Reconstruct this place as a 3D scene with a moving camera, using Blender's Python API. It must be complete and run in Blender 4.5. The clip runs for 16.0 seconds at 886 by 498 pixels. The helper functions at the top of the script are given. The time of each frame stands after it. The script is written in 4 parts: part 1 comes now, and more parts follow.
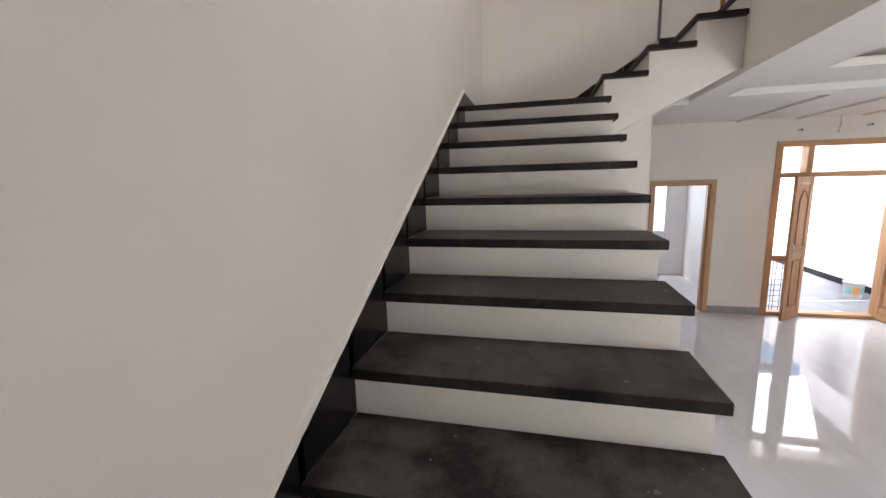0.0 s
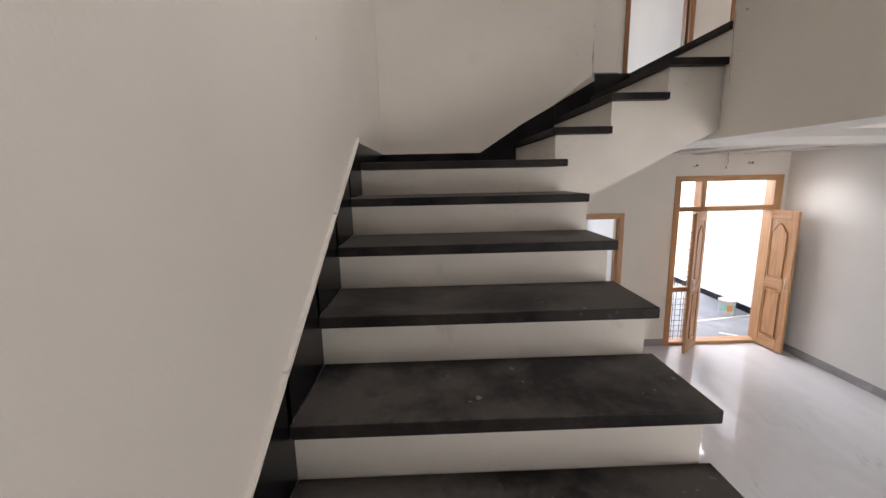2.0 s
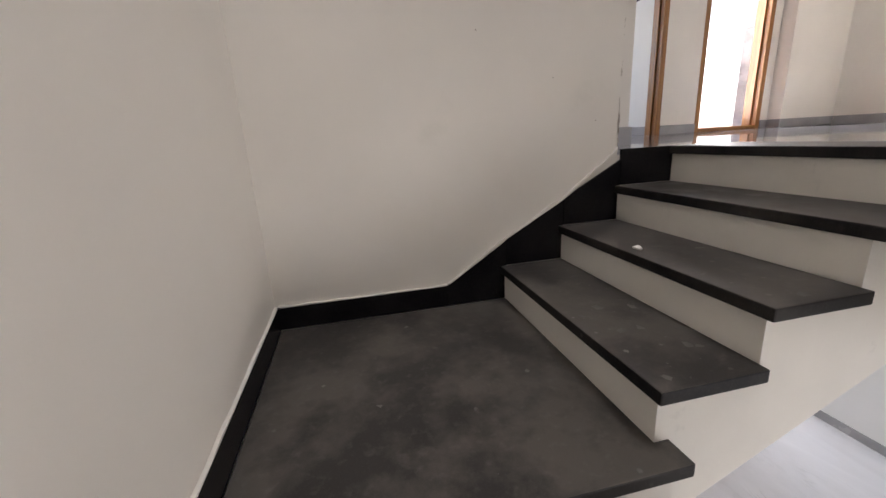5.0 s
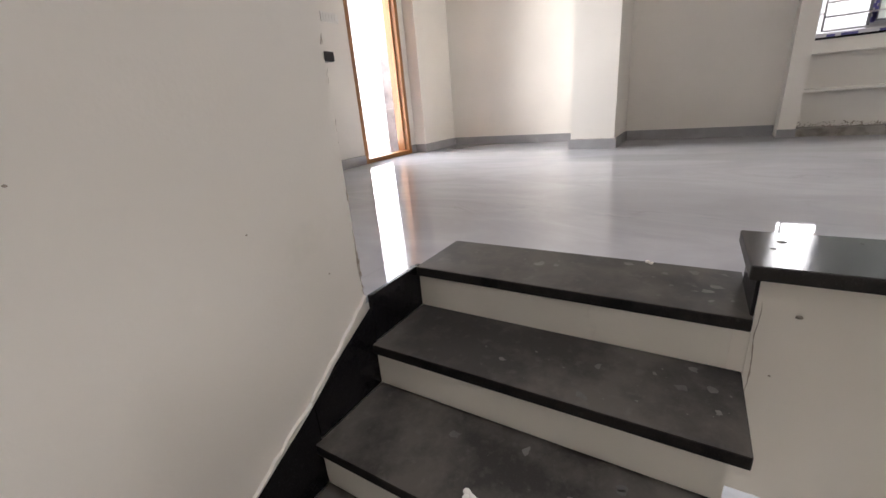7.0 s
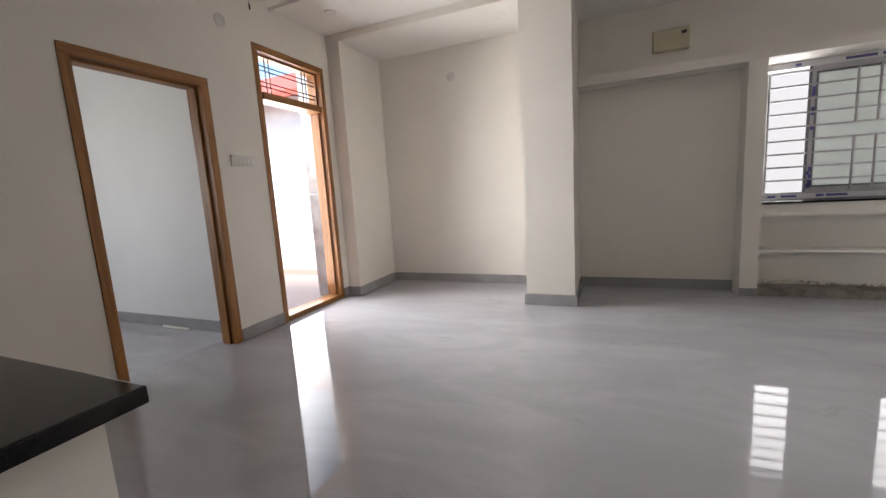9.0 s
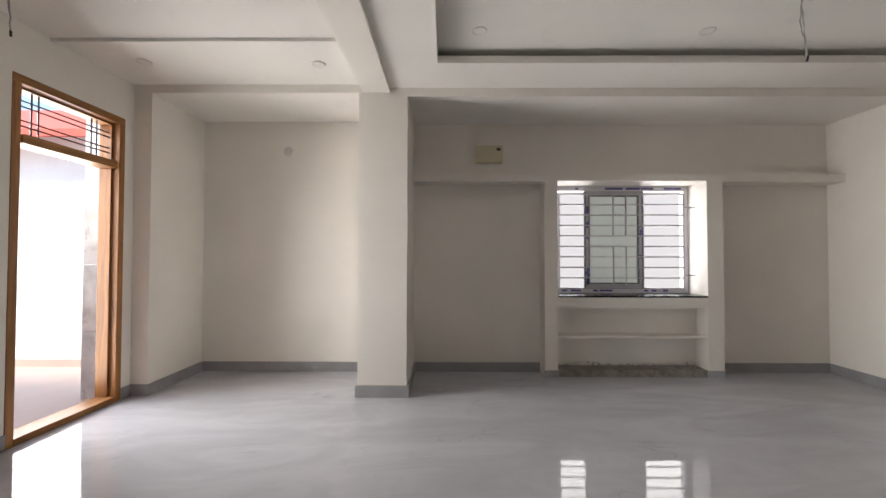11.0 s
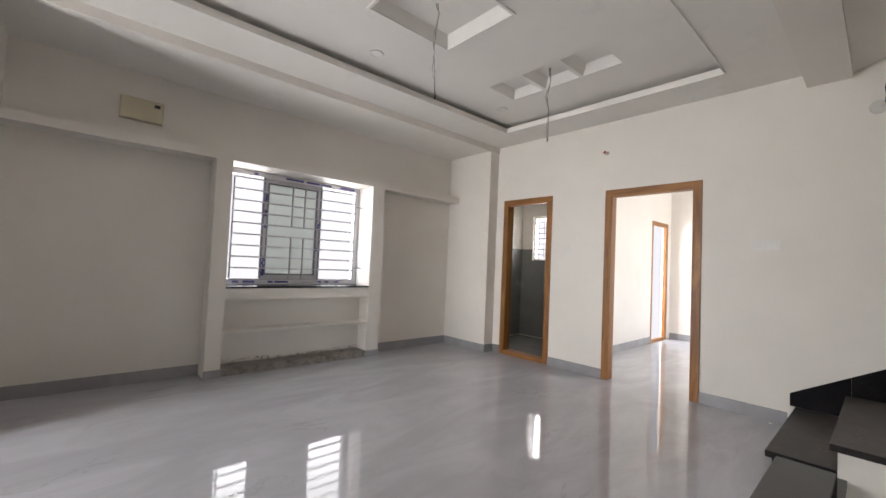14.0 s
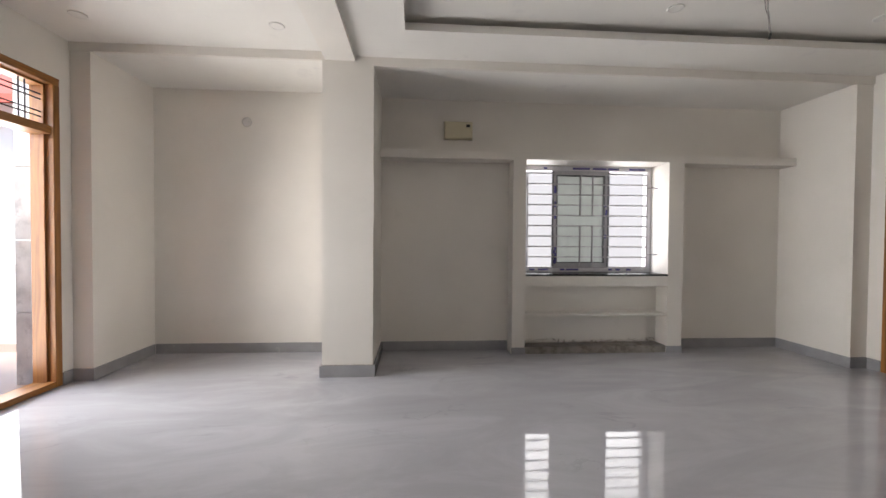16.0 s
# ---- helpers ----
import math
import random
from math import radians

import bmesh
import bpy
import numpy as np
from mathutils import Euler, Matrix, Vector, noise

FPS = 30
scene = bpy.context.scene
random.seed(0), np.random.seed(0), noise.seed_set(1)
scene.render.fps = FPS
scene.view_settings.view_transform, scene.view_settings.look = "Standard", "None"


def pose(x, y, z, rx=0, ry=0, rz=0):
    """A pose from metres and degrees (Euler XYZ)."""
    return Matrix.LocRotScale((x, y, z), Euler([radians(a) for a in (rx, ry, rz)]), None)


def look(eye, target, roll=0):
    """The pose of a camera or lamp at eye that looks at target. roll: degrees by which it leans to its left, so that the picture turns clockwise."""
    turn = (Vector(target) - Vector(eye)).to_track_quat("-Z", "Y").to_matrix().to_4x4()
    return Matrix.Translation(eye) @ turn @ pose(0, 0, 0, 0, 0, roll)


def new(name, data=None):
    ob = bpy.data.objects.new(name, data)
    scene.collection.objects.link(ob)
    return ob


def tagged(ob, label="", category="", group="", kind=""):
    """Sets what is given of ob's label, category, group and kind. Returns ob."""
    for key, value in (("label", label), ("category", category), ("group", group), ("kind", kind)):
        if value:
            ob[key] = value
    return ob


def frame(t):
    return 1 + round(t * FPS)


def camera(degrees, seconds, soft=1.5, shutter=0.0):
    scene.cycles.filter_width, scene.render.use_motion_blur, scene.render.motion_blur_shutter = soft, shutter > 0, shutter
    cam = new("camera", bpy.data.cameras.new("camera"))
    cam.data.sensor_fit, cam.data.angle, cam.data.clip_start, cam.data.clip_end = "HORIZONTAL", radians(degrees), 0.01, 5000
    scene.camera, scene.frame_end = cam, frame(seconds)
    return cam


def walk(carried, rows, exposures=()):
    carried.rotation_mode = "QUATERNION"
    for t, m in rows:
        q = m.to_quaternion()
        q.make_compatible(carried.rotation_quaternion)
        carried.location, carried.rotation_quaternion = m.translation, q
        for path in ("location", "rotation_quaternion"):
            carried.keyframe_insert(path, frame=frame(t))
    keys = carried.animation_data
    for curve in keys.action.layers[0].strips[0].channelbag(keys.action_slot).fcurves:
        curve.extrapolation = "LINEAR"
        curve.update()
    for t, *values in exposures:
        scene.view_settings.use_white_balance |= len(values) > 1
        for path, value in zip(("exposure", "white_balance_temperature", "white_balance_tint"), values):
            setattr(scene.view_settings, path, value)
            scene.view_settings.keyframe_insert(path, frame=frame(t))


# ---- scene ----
cam = camera(96.2, 16.0)
PATH = [
    (0, (0.601, -4.339, -1.265), (0.132, -2.423, -1.594), -1.5),
    (0.5, (0.536, -3.972, -1.112), (0.339, -2.015, -1.477), -1.0),
    (1, (0.374, -3.691, -0.988), (0.376, -1.729, -1.375), 0.4),
    (1.5, (0.433, -3.448, -0.828), (0.536, -1.49, -1.223), -0.2),
    (2, (0.376, -3.218, -0.751), (0.43, -1.251, -1.109), -1.2),
    (2.5, (0.379, -2.982, -0.594), (0.555, -1.022, -0.953), -1.2),
    (3, (0.402, -2.729, -0.428), (0.492, -0.764, -0.785), -2.6),
    (3.5, (0.361, -2.453, -0.279), (0.531, -0.51, -0.724), -2.45),
    (6, (0.481, -1.307, 0.361), (1.457, 0.309, -0.298), -5.9),
    (6.5, (0.66, -1.097, 0.495), (2.055, 0.162, -0.189), -6.6),
    (7, (0.781, -0.877, 0.579), (2.369, 0.134, -0.097), -5.0),
    (7.5, (1.004, -0.64, 0.743), (2.802, -0.128, 0.031), -2.5),
    (8, (1.361, -0.503, 0.85), (3.196, 0.07, 0.3), -4.2),
    (8.2, (1.457, -0.463, 0.918), (3.283, 0.201, 0.444), -4.5),
    (10.3, (1.708, -0.472, 1.306), (3.64, 0.042, 1.363), -0.3),
    (10.5, (1.741, -0.466, 1.288), (3.708, -0.107, 1.347), -0.2),
    (11, (1.76, -0.528, 1.291), (3.759, -0.517, 1.333), 0.1),
    (11.5, (1.755, -0.564, 1.235), (3.724, -0.909, 1.288), 0.4),
    (12, (1.732, -0.614, 1.244), (3.617, -1.282, 1.285), 0.7),
    (12.5, (1.763, -0.646, 1.211), (3.49, -1.654, 1.262), 1.2),
    (13, (1.744, -0.709, 1.198), (3.293, -1.974, 1.256), 1.7),
    (13.5, (1.774, -0.726, 1.195), (3.205, -2.122, 1.264), 2.3),
    (14, (1.769, -0.714, 1.193), (3.256, -2.049, 1.268), 2.5),
    (14.5, (1.814, -0.653, 1.219), (3.48, -1.758, 1.288), 2.0),
    (15, (1.779, -0.646, 1.217), (3.642, -1.37, 1.297), 1.2),
    (15.5, (1.807, -0.588, 1.256), (3.77, -0.969, 1.307), 0.7),
    (16, (1.826, -0.556, 1.234), (3.821, -0.693, 1.194), 0.4),
]
LIGHT = [(0, 2.07, 6450, 15), (0.5, 1.9, 6620, 15), (1, 1.9, 6620, 15), (3.5, 1.9, 6660, 16), (6, 2.26, 6300, 14), (6.5, 2.22, 6380, 14), (7, 2.13, 6320, 13), (7.5, 1.9, 6280, 12), (8, 1.72, 6450, 12), (10.5, 1.36, 6480, 12), (11.5, 1.38, 6600, 11), (12.5, 1.47, 6450, 11), (13.5, 1.68, 6310, 12), (14.5, 1.64, 6360, 12), (15, 1.5, 6420, 12), (15.5, 1.47, 6420, 12), (16, 1.46, 6420, 12)]
walk(cam, [(t, look(eye, target, roll)) for t, eye, target, roll in PATH], LIGHT)

# ---- world, sun, large lights ----
world = bpy.data.worlds.new("world")
scene.world = world
world.use_nodes = True
wn = world.node_tree
sky = wn.nodes.new("ShaderNodeTexSky")
sky.sky_type, sky.sun_disc = "NISHITA", False
sky.sun_elevation, sky.sun_rotation, sky.dust_density = radians(55), radians(277.6), 1.0
wn.nodes["Background"].inputs["Strength"].default_value = 0.15
wn.links.new(sky.outputs["Color"], wn.nodes["Background"].inputs["Color"])
sun_data = bpy.data.lights.new("sun", "SUN")
sun_data.energy, sun_data.angle, sun_data.color = 3.4, radians(20), (1.0, 0.96, 0.9)
sun = new("sun", sun_data)
sun.matrix_world = look((-4.5, 0.6, 6.5), (0, 0, 0))


def opening_light(name, eye, target, w, h, power, color=(1.0, 0.98, 0.96), spread=180):
    """An area lamp standing in an opening, seen or added, for the sky's light."""
    d = bpy.data.lights.new(name, "AREA")
    d.shape, d.size, d.size_y, d.energy, d.color = "RECTANGLE", w, h, power, color
    d.spread = radians(spread)
    ob = new(name, d)
    ob.matrix_world = look(eye, target)
    return ob


opening_light("window_light", (6.72, -2.56, 1.5), (0, -2.56, 1.3), 1.75, 1.35, 15)
opening_light("bath_window_light", (5.79, -7.0, 1.75), (5.79, -5, 1.6), 0.5, 0.9, 15)
# Lamp for an unseen west opening, assumed to light the bedroom's far wall
opening_light("bedroom_west_fill", (0.65, -7.4, 1.6), (4, -7.6, 1.2), 1.6, 1.6, 22)
opening_light("bedroom_door_light", (5.0, -8.3, 1.1), (3, -8.3, 1.0), 0.9, 2.0, 20)
# Fill lamp outside an added, unseen opening of the back room
opening_light("north_room_fill", (2.3, 5.5, 1.6), (3.2, 3, 1.2), 1.4, 1.4, 10)
opening_light("balcony_light", (4.885, 2.74, 1.3), (4.3, -5.0, 1.1), 0.9, 2.3, 29, spread=106)
opening_light("entrance_light", (4.7, 4.2, -0.75), (4.5, 1.5, -2.6), 2.2, 1.6, 38, (0.95, 0.98, 1.0))
# Fill lamp at an unseen opening made up for the ground floor room
opening_light("ground_room_fill", (2.4, 5.3, -1.6), (2.8, 3, -2.0), 1.4, 1.4, 6)
# Added fill lamp over the stair shaft; no skylight is seen there
opening_light("stair_shaft_fill", (1.3, -2.0, 6.5), (1.3, -2.0, 0), 0.9, 2.8, 11, spread=120)
# Fill lamps at two unseen openings, added to brighten the ground floor and risers
opening_light("ground_south_fill", (3.3, -5.35, -1.9), (3.0, 0, -2.0), 1.6, 1.3, 17)
opening_light("ground_back_fill", (5.9, -3.5, -1.9), (3, -3.0, -2.4), 1.6, 1.3, 4)


# ---- materials ----
def material(name, color, rough=0.6, metal=0.0, vary=0.12, scale=3.0, fine=60.0, bump=0.15, second=None, mask=(0.45, 0.62), spec=0.5, coat=0.0, detail=6.0):
    """A painted or stone surface with broad tone changes, fine grain and relief."""
    m = bpy.data.materials.new(name)
    m.use_nodes = True
    nt = m.node_tree
    n, l = nt.nodes, nt.links
    b = n["Principled BSDF"]
    b.inputs["Metallic"].default_value = metal
    b.inputs["Specular IOR Level"].default_value = spec
    b.inputs["Coat Weight"].default_value = coat
    tc = n.new("ShaderNodeTexCoord")
    big = n.new("ShaderNodeTexNoise")
    big.inputs["Scale"].default_value, big.inputs["Detail"].default_value = scale, detail
    l.new(tc.outputs["Object"], big.inputs["Vector"])
    ramp = n.new("ShaderNodeMapRange")
    ramp.inputs["From Min"].default_value, ramp.inputs["From Max"].default_value = 0.3, 0.7
    ramp.inputs["To Min"].default_value, ramp.inputs["To Max"].default_value = 1 - vary, 1 + vary
    l.new(big.outputs["Fac"], ramp.inputs["Value"])
    mul = n.new("ShaderNodeVectorMath")
    mul.operation = "SCALE"
    mul.inputs[0].default_value = color
    l.new(ramp.outputs["Result"], mul.inputs["Scale"])
    out = mul.outputs["Vector"]
    small = n.new("ShaderNodeTexNoise")
    small.inputs["Scale"].default_value, small.inputs["Detail"].default_value = fine, 4.0
    l.new(tc.outputs["Object"], small.inputs["Vector"])
    if second:
        patch = n.new("ShaderNodeTexNoise")
        patch.inputs["Scale"].default_value, patch.inputs["Detail"].default_value, patch.inputs["Roughness"].default_value = scale * 1.7, 9.0, 0.65
        l.new(tc.outputs["Object"], patch.inputs["Vector"])
        mr = n.new("ShaderNodeMapRange")
        mr.inputs["From Min"].default_value, mr.inputs["From Max"].default_value = mask
        l.new(patch.outputs["Fac"], mr.inputs["Value"])
        mix = n.new("ShaderNodeMix")
        mix.data_type = "RGBA"
        l.new(mr.outputs["Result"], mix.inputs[0])
        l.new(out, mix.inputs[6])
        mix.inputs[7].default_value = (*second, 1)
        out = mix.outputs[2]
    l.new(out, b.inputs["Base Color"])
    rr = n.new("ShaderNodeMapRange")
    rr.inputs["To Min"].default_value, rr.inputs["To Max"].default_value = max(0.02, rough * 0.75), min(1.0, rough * 1.25)
    l.new(big.outputs["Fac"], rr.inputs["Value"])
    l.new(rr.outputs["Result"], b.inputs["Roughness"])
    if bump:
        bp = n.new("ShaderNodeBump")
        bp.inputs["Strength"].default_value, bp.inputs["Distance"].default_value = bump, 0.004
        l.new(small.outputs["Fac"], bp.inputs["Height"])
        l.new(bp.outputs["Normal"], b.inputs["Normal"])
    return m


def wood_material(name, dark, light, rough=0.48, along="Z"):
    m = bpy.data.materials.new(name)
    m.use_nodes = True
    n, l = m.node_tree.nodes, m.node_tree.links
    b = n["Principled BSDF"]
    tc, mp = n.new("ShaderNodeTexCoord"), n.new("ShaderNodeMapping")
    mp.inputs["Scale"].default_value = {"Z": (22, 22, 1.6), "X": (1.6, 22, 22), "Y": (22, 1.6, 22)}[along]
    l.new(tc.outputs["Object"], mp.inputs["Vector"])
    g = n.new("ShaderNodeTexNoise")
    g.inputs["Scale"].default_value, g.inputs["Detail"].default_value, g.inputs["Distortion"].default_value = 1.0, 8.0, 1.2
    l.new(mp.outputs["Vector"], g.inputs["Vector"])
    r = n.new("ShaderNodeValToRGB")
    r.color_ramp.elements[0].position, r.color_ramp.elements[0].color = 0.32, (*dark, 1)
    r.color_ramp.elements[1].position, r.color_ramp.elements[1].color = 0.66, (*light, 1)
    l.new(g.outputs["Fac"], r.inputs["Fac"])
    l.new(r.outputs["Color"], b.inputs["Base Color"])
    b.inputs["Roughness"].default_value, b.inputs["Coat Weight"].default_value, b.inputs["Coat Roughness"].default_value = rough, 0.08, 0.3
    bp = n.new("ShaderNodeBump")
    bp.inputs["Strength"].default_value, bp.inputs["Distance"].default_value = 0.15, 0.003
    l.new(g.outputs["Fac"], bp.inputs["Height"])
    l.new(bp.outputs["Normal"], b.inputs["Normal"])
    return m


def granite_material(name, dust, gloss=0.32, spec=0.32, even=0.05):
    """Black granite with grey dust, fine crystals and paint splashes."""
    m = bpy.data.materials.new(name)
    m.use_nodes = True
    n, l = m.node_tree.nodes, m.node_tree.links
    b = n["Principled BSDF"]
    tc = n.new("ShaderNodeTexCoord")
    info = n.new("ShaderNodeObjectInfo")
    add = n.new("ShaderNodeVectorMath")
    add.operation = "MULTIPLY_ADD"
    add.inputs[1].default_value = (1, 1, 1)
    scl = n.new("ShaderNodeMath")
    scl.operation = "MULTIPLY"
    scl.inputs[1].default_value = 37.0
    l.new(info.outputs["Random"], scl.inputs[0])
    comb = n.new("ShaderNodeCombineXYZ")
    l.new(scl.outputs[0], comb.inputs[0])
    l.new(scl.outputs[0], comb.inputs[1])
    l.new(tc.outputs["Object"], add.inputs[0])
    l.new(comb.outputs[0], add.inputs[2])
    vec = add.outputs[0]

    def noise_node(scale, detail, rough=0.6):
        k = n.new("ShaderNodeTexNoise")
        k.inputs["Scale"].default_value, k.inputs["Detail"].default_value, k.inputs["Roughness"].default_value = scale, detail, rough
        l.new(vec, k.inputs["Vector"])
        return k.outputs["Fac"]

    def ranged(sock, a, c, lo=0.0, hi=1.0):
        k = n.new("ShaderNodeMapRange")
        k.inputs["From Min"].default_value, k.inputs["From Max"].default_value = a, c
        k.inputs["To Min"].default_value, k.inputs["To Max"].default_value = lo, hi
        l.new(sock, k.inputs["Value"])
        return k.outputs["Result"]

    def mixed(fac, a, c):
        k = n.new("ShaderNodeMix")
        k.data_type = "RGBA"
        l.new(fac, k.inputs[0])
        for sock, v in ((k.inputs[6], a), (k.inputs[7], c)):
            if isinstance(v, tuple):
                sock.default_value = (*v, 1)
            else:
                l.new(v, sock)
        return k.outputs[2]

    crystal = mixed(ranged(noise_node(220, 2), 0.55, 0.75), (0.006, 0.0055, 0.007), (0.022, 0.020, 0.022))
    cloud = n.new("ShaderNodeMath")
    cloud.operation = "MULTIPLY_ADD"
    cloud.inputs[1].default_value = 0.55
    l.new(noise_node(11, 6.0, 0.68), cloud.inputs[0])
    l.new(noise_node(3.6, 2.2, 0.5), cloud.inputs[2])
    dusty = mixed(ranged(cloud.outputs[0], 0.66, 0.88, even * dust, dust), crystal, (0.15, 0.134, 0.115))
    scuff = mixed(ranged(noise_node(26.0, 5, 0.6), 0.56, 0.80, 0.0, dust * 0.45), dusty, (0.20, 0.185, 0.165))
    vor = n.new("ShaderNodeTexVoronoi")
    vor.inputs["Scale"].default_value = 21.0
    l.new(vec, vor.inputs["Vector"])
    drop = n.new("ShaderNodeMath")
    drop.operation = "MULTIPLY"
    wob = n.new("ShaderNodeMath")
    wob.operation = "MULTIPLY_ADD"
    wob.inputs[1].default_value = 0.16
    l.new(noise_node(60, 3), wob.inputs[0])
    l.new(vor.outputs["Distance"], wob.inputs[2])
    l.new(ranged(wob.outputs[0], 0.26, 0.17), drop.inputs[0])
    l.new(ranged(noise_node(3.6, 3), 0.60, 0.74, 0.0, min(1.0, dust * 0.85)), drop.inputs[1])
    splash = mixed(drop.outputs[0], scuff, (0.50, 0.48, 0.45))
    l.new(splash, b.inputs["Base Color"])
    b.inputs["Specular IOR Level"].default_value = spec
    l.new(ranged(cloud.outputs[0], 0.52, 0.96, gloss, gloss + 0.5 * dust), b.inputs["Roughness"])
    bp = n.new("ShaderNodeBump")
    bp.inputs["Strength"].default_value, bp.inputs["Distance"].default_value = 0.08, 0.002
    l.new(noise_node(40, 6), bp.inputs["Height"])
    l.new(bp.outputs["Normal"], b.inputs["Normal"])
    return m


def floor_material(name, base, vein, rough, pale=1.12):
    """Polished slab flooring with drifting pale clouds and thin veins."""
    m = bpy.data.materials.new(name)
    m.use_nodes = True
    n, l = m.node_tree.nodes, m.node_tree.links
    b = n["Principled BSDF"]
    b.inputs["Specular IOR Level"].default_value = 0.42
    tc, mp = n.new("ShaderNodeTexCoord"), n.new("ShaderNodeMapping")
    mp.inputs["Scale"].default_value, mp.inputs["Rotation"].default_value = (1.5, 0.55, 1), (0, 0, radians(18))
    l.new(tc.outputs["Object"], mp.inputs["Vector"])

    def cloud(scale, detail, rough_, twist, vec):
        k = n.new("ShaderNodeTexNoise")
        k.inputs["Scale"].default_value, k.inputs["Detail"].default_value, k.inputs["Roughness"].default_value, k.inputs["Distortion"].default_value = scale, detail, rough_, twist
        l.new(vec, k.inputs["Vector"])
        return k.outputs["Fac"]

    a = cloud(1.5, 9.0, 0.62, 1.4, mp.outputs["Vector"])
    r = n.new("ShaderNodeValToRGB")
    e = r.color_ramp.elements
    e[0].position, e[0].color = 0.34, (*vein, 1)
    e[1].position, e[1].color = 0.50, (*base, 1)
    top = e.new(0.64)
    top.color = (*[min(1, c * pale) for c in base], 1)
    l.new(a, r.inputs["Fac"])
    # thin veins where a second cloud crosses its middle
    v = cloud(0.9, 6.0, 0.55, 1.8, mp.outputs["Vector"])
    off = n.new("ShaderNodeMath")
    off.operation = "SUBTRACT"
    off.inputs[1].default_value = 0.5
    l.new(v, off.inputs[0])
    ab = n.new("ShaderNodeMath")
    ab.operation = "ABSOLUTE"
    l.new(off.outputs[0], ab.inputs[0])
    thin = n.new("ShaderNodeMapRange")
    thin.inputs["From Min"].default_value, thin.inputs["From Max"].default_value = 0.0, 0.014
    thin.inputs["To Min"].default_value, thin.inputs["To Max"].default_value = 1.0, 0.0
    l.new(ab.outputs[0], thin.inputs["Value"])
    gate = n.new("ShaderNodeMapRange")
    gate.inputs["From Min"].default_value, gate.inputs["From Max"].default_value = 0.52, 0.68
    gate.inputs["To Max"].default_value = 0.35
    l.new(cloud(1.9, 3.0, 0.5, 0.0, tc.outputs["Object"]), gate.inputs["Value"])
    both = n.new("ShaderNodeMath")
    both.operation = "MULTIPLY"
    l.new(thin.outputs["Result"], both.inputs[0])
    l.new(gate.outputs["Result"], both.inputs[1])
    mix = n.new("ShaderNodeMix")
    mix.data_type = "RGBA"
    l.new(both.outputs[0], mix.inputs[0])
    l.new(r.outputs["Color"], mix.inputs[6])
    mix.inputs[7].default_value = (*[c * 0.62 for c in vein], 1)
    l.new(mix.outputs[2], b.inputs["Base Color"])
    mr = n.new("ShaderNodeMapRange")
    mr.inputs["From Min"].default_value, mr.inputs["From Max"].default_value = 0.3, 0.7
    mr.inputs["To Min"].default_value, mr.inputs["To Max"].default_value = rough * 0.6, rough * 1.8
    l.new(cloud(1.1, 8.0, 0.5, 0.0, tc.outputs["Object"]), mr.inputs["Value"])
    l.new(mr.outputs["Result"], b.inputs["Roughness"])
    bp = n.new("ShaderNodeBump")
    bp.inputs["Strength"].default_value, bp.inputs["Distance"].default_value = 0.05, 0.007
    l.new(cloud(2.8, 1.5, 0.5, 0.0, tc.outputs["Object"]), bp.inputs["Height"])
    l.new(bp.outputs["Normal"], b.inputs["Normal"])
    return m


def glass_material(name, color, rough=0.02, trans=1.0):
    m = bpy.data.materials.new(name)
    m.use_nodes = True
    b = m.node_tree.nodes["Principled BSDF"]
    b.inputs["Base Color"].default_value = (*color, 1)
    b.inputs["Roughness"].default_value, b.inputs["Transmission Weight"].default_value, b.inputs["IOR"].default_value = rough, trans, 1.45
    return m


def glow_material(name, color, strength, base=1.0):
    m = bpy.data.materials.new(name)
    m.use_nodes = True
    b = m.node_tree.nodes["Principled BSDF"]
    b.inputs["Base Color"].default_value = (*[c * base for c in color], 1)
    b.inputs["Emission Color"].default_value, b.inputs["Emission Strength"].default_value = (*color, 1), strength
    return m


PAINT = material("wall_paint", (0.771, 0.733, 0.673), 0.55, vary=0.045, scale=1.3, fine=90, bump=0.12, second=(0.69, 0.665, 0.595), mask=(0.62, 0.85))
COOL = material("cool_white_paint", (0.77, 0.768, 0.752), 0.6, vary=0.03, scale=1.3, fine=90, bump=0.1)
CEIL = material("ceiling_paint", (0.81, 0.785, 0.735), 0.7, vary=0.03, scale=1.6, fine=120, bump=0.05, second=(0.70, 0.675, 0.65), mask=(0.60, 0.80))
RISER = material("riser_paint", (0.75, 0.722, 0.665), 0.6, vary=0.06, scale=3.0, fine=70, bump=0.15, second=(0.42, 0.40, 0.37), mask=(0.62, 0.85))
GRANITE = granite_material("dusty_granite", 0.60, 0.34, 0.24, 0.34)
TRODDEN = granite_material("trodden_granite", 0.46, 0.36, 0.14, 0.12)
POLISHED = granite_material("polished_granite", 0.05, 0.22, 0.16)
EDGE = granite_material("worn_granite_edge", 0.17, 0.42, 0.14, 0.15)
KERBTOP = granite_material("glossy_granite", 0.12, 0.06, 0.5)
FLOOR = floor_material("polished_floor", (0.452, 0.450, 0.475), (0.420, 0.418, 0.438), 0.034, 1.10)
FLOOR_G = floor_material("ground_floor_tile", (0.66, 0.665, 0.69), (0.63, 0.635, 0.66), 0.028, 1.04)
BASE = material("baseboard_grey", (0.315, 0.311, 0.318), 0.25, vary=0.10, scale=5, fine=80, bump=0.05)
WOOD = wood_material("teak_frame", (0.19, 0.072, 0.014), (0.36, 0.155, 0.036))
WOOD_X = wood_material("teak_frame_across", (0.19, 0.072, 0.014), (0.36, 0.155, 0.036), along="X")
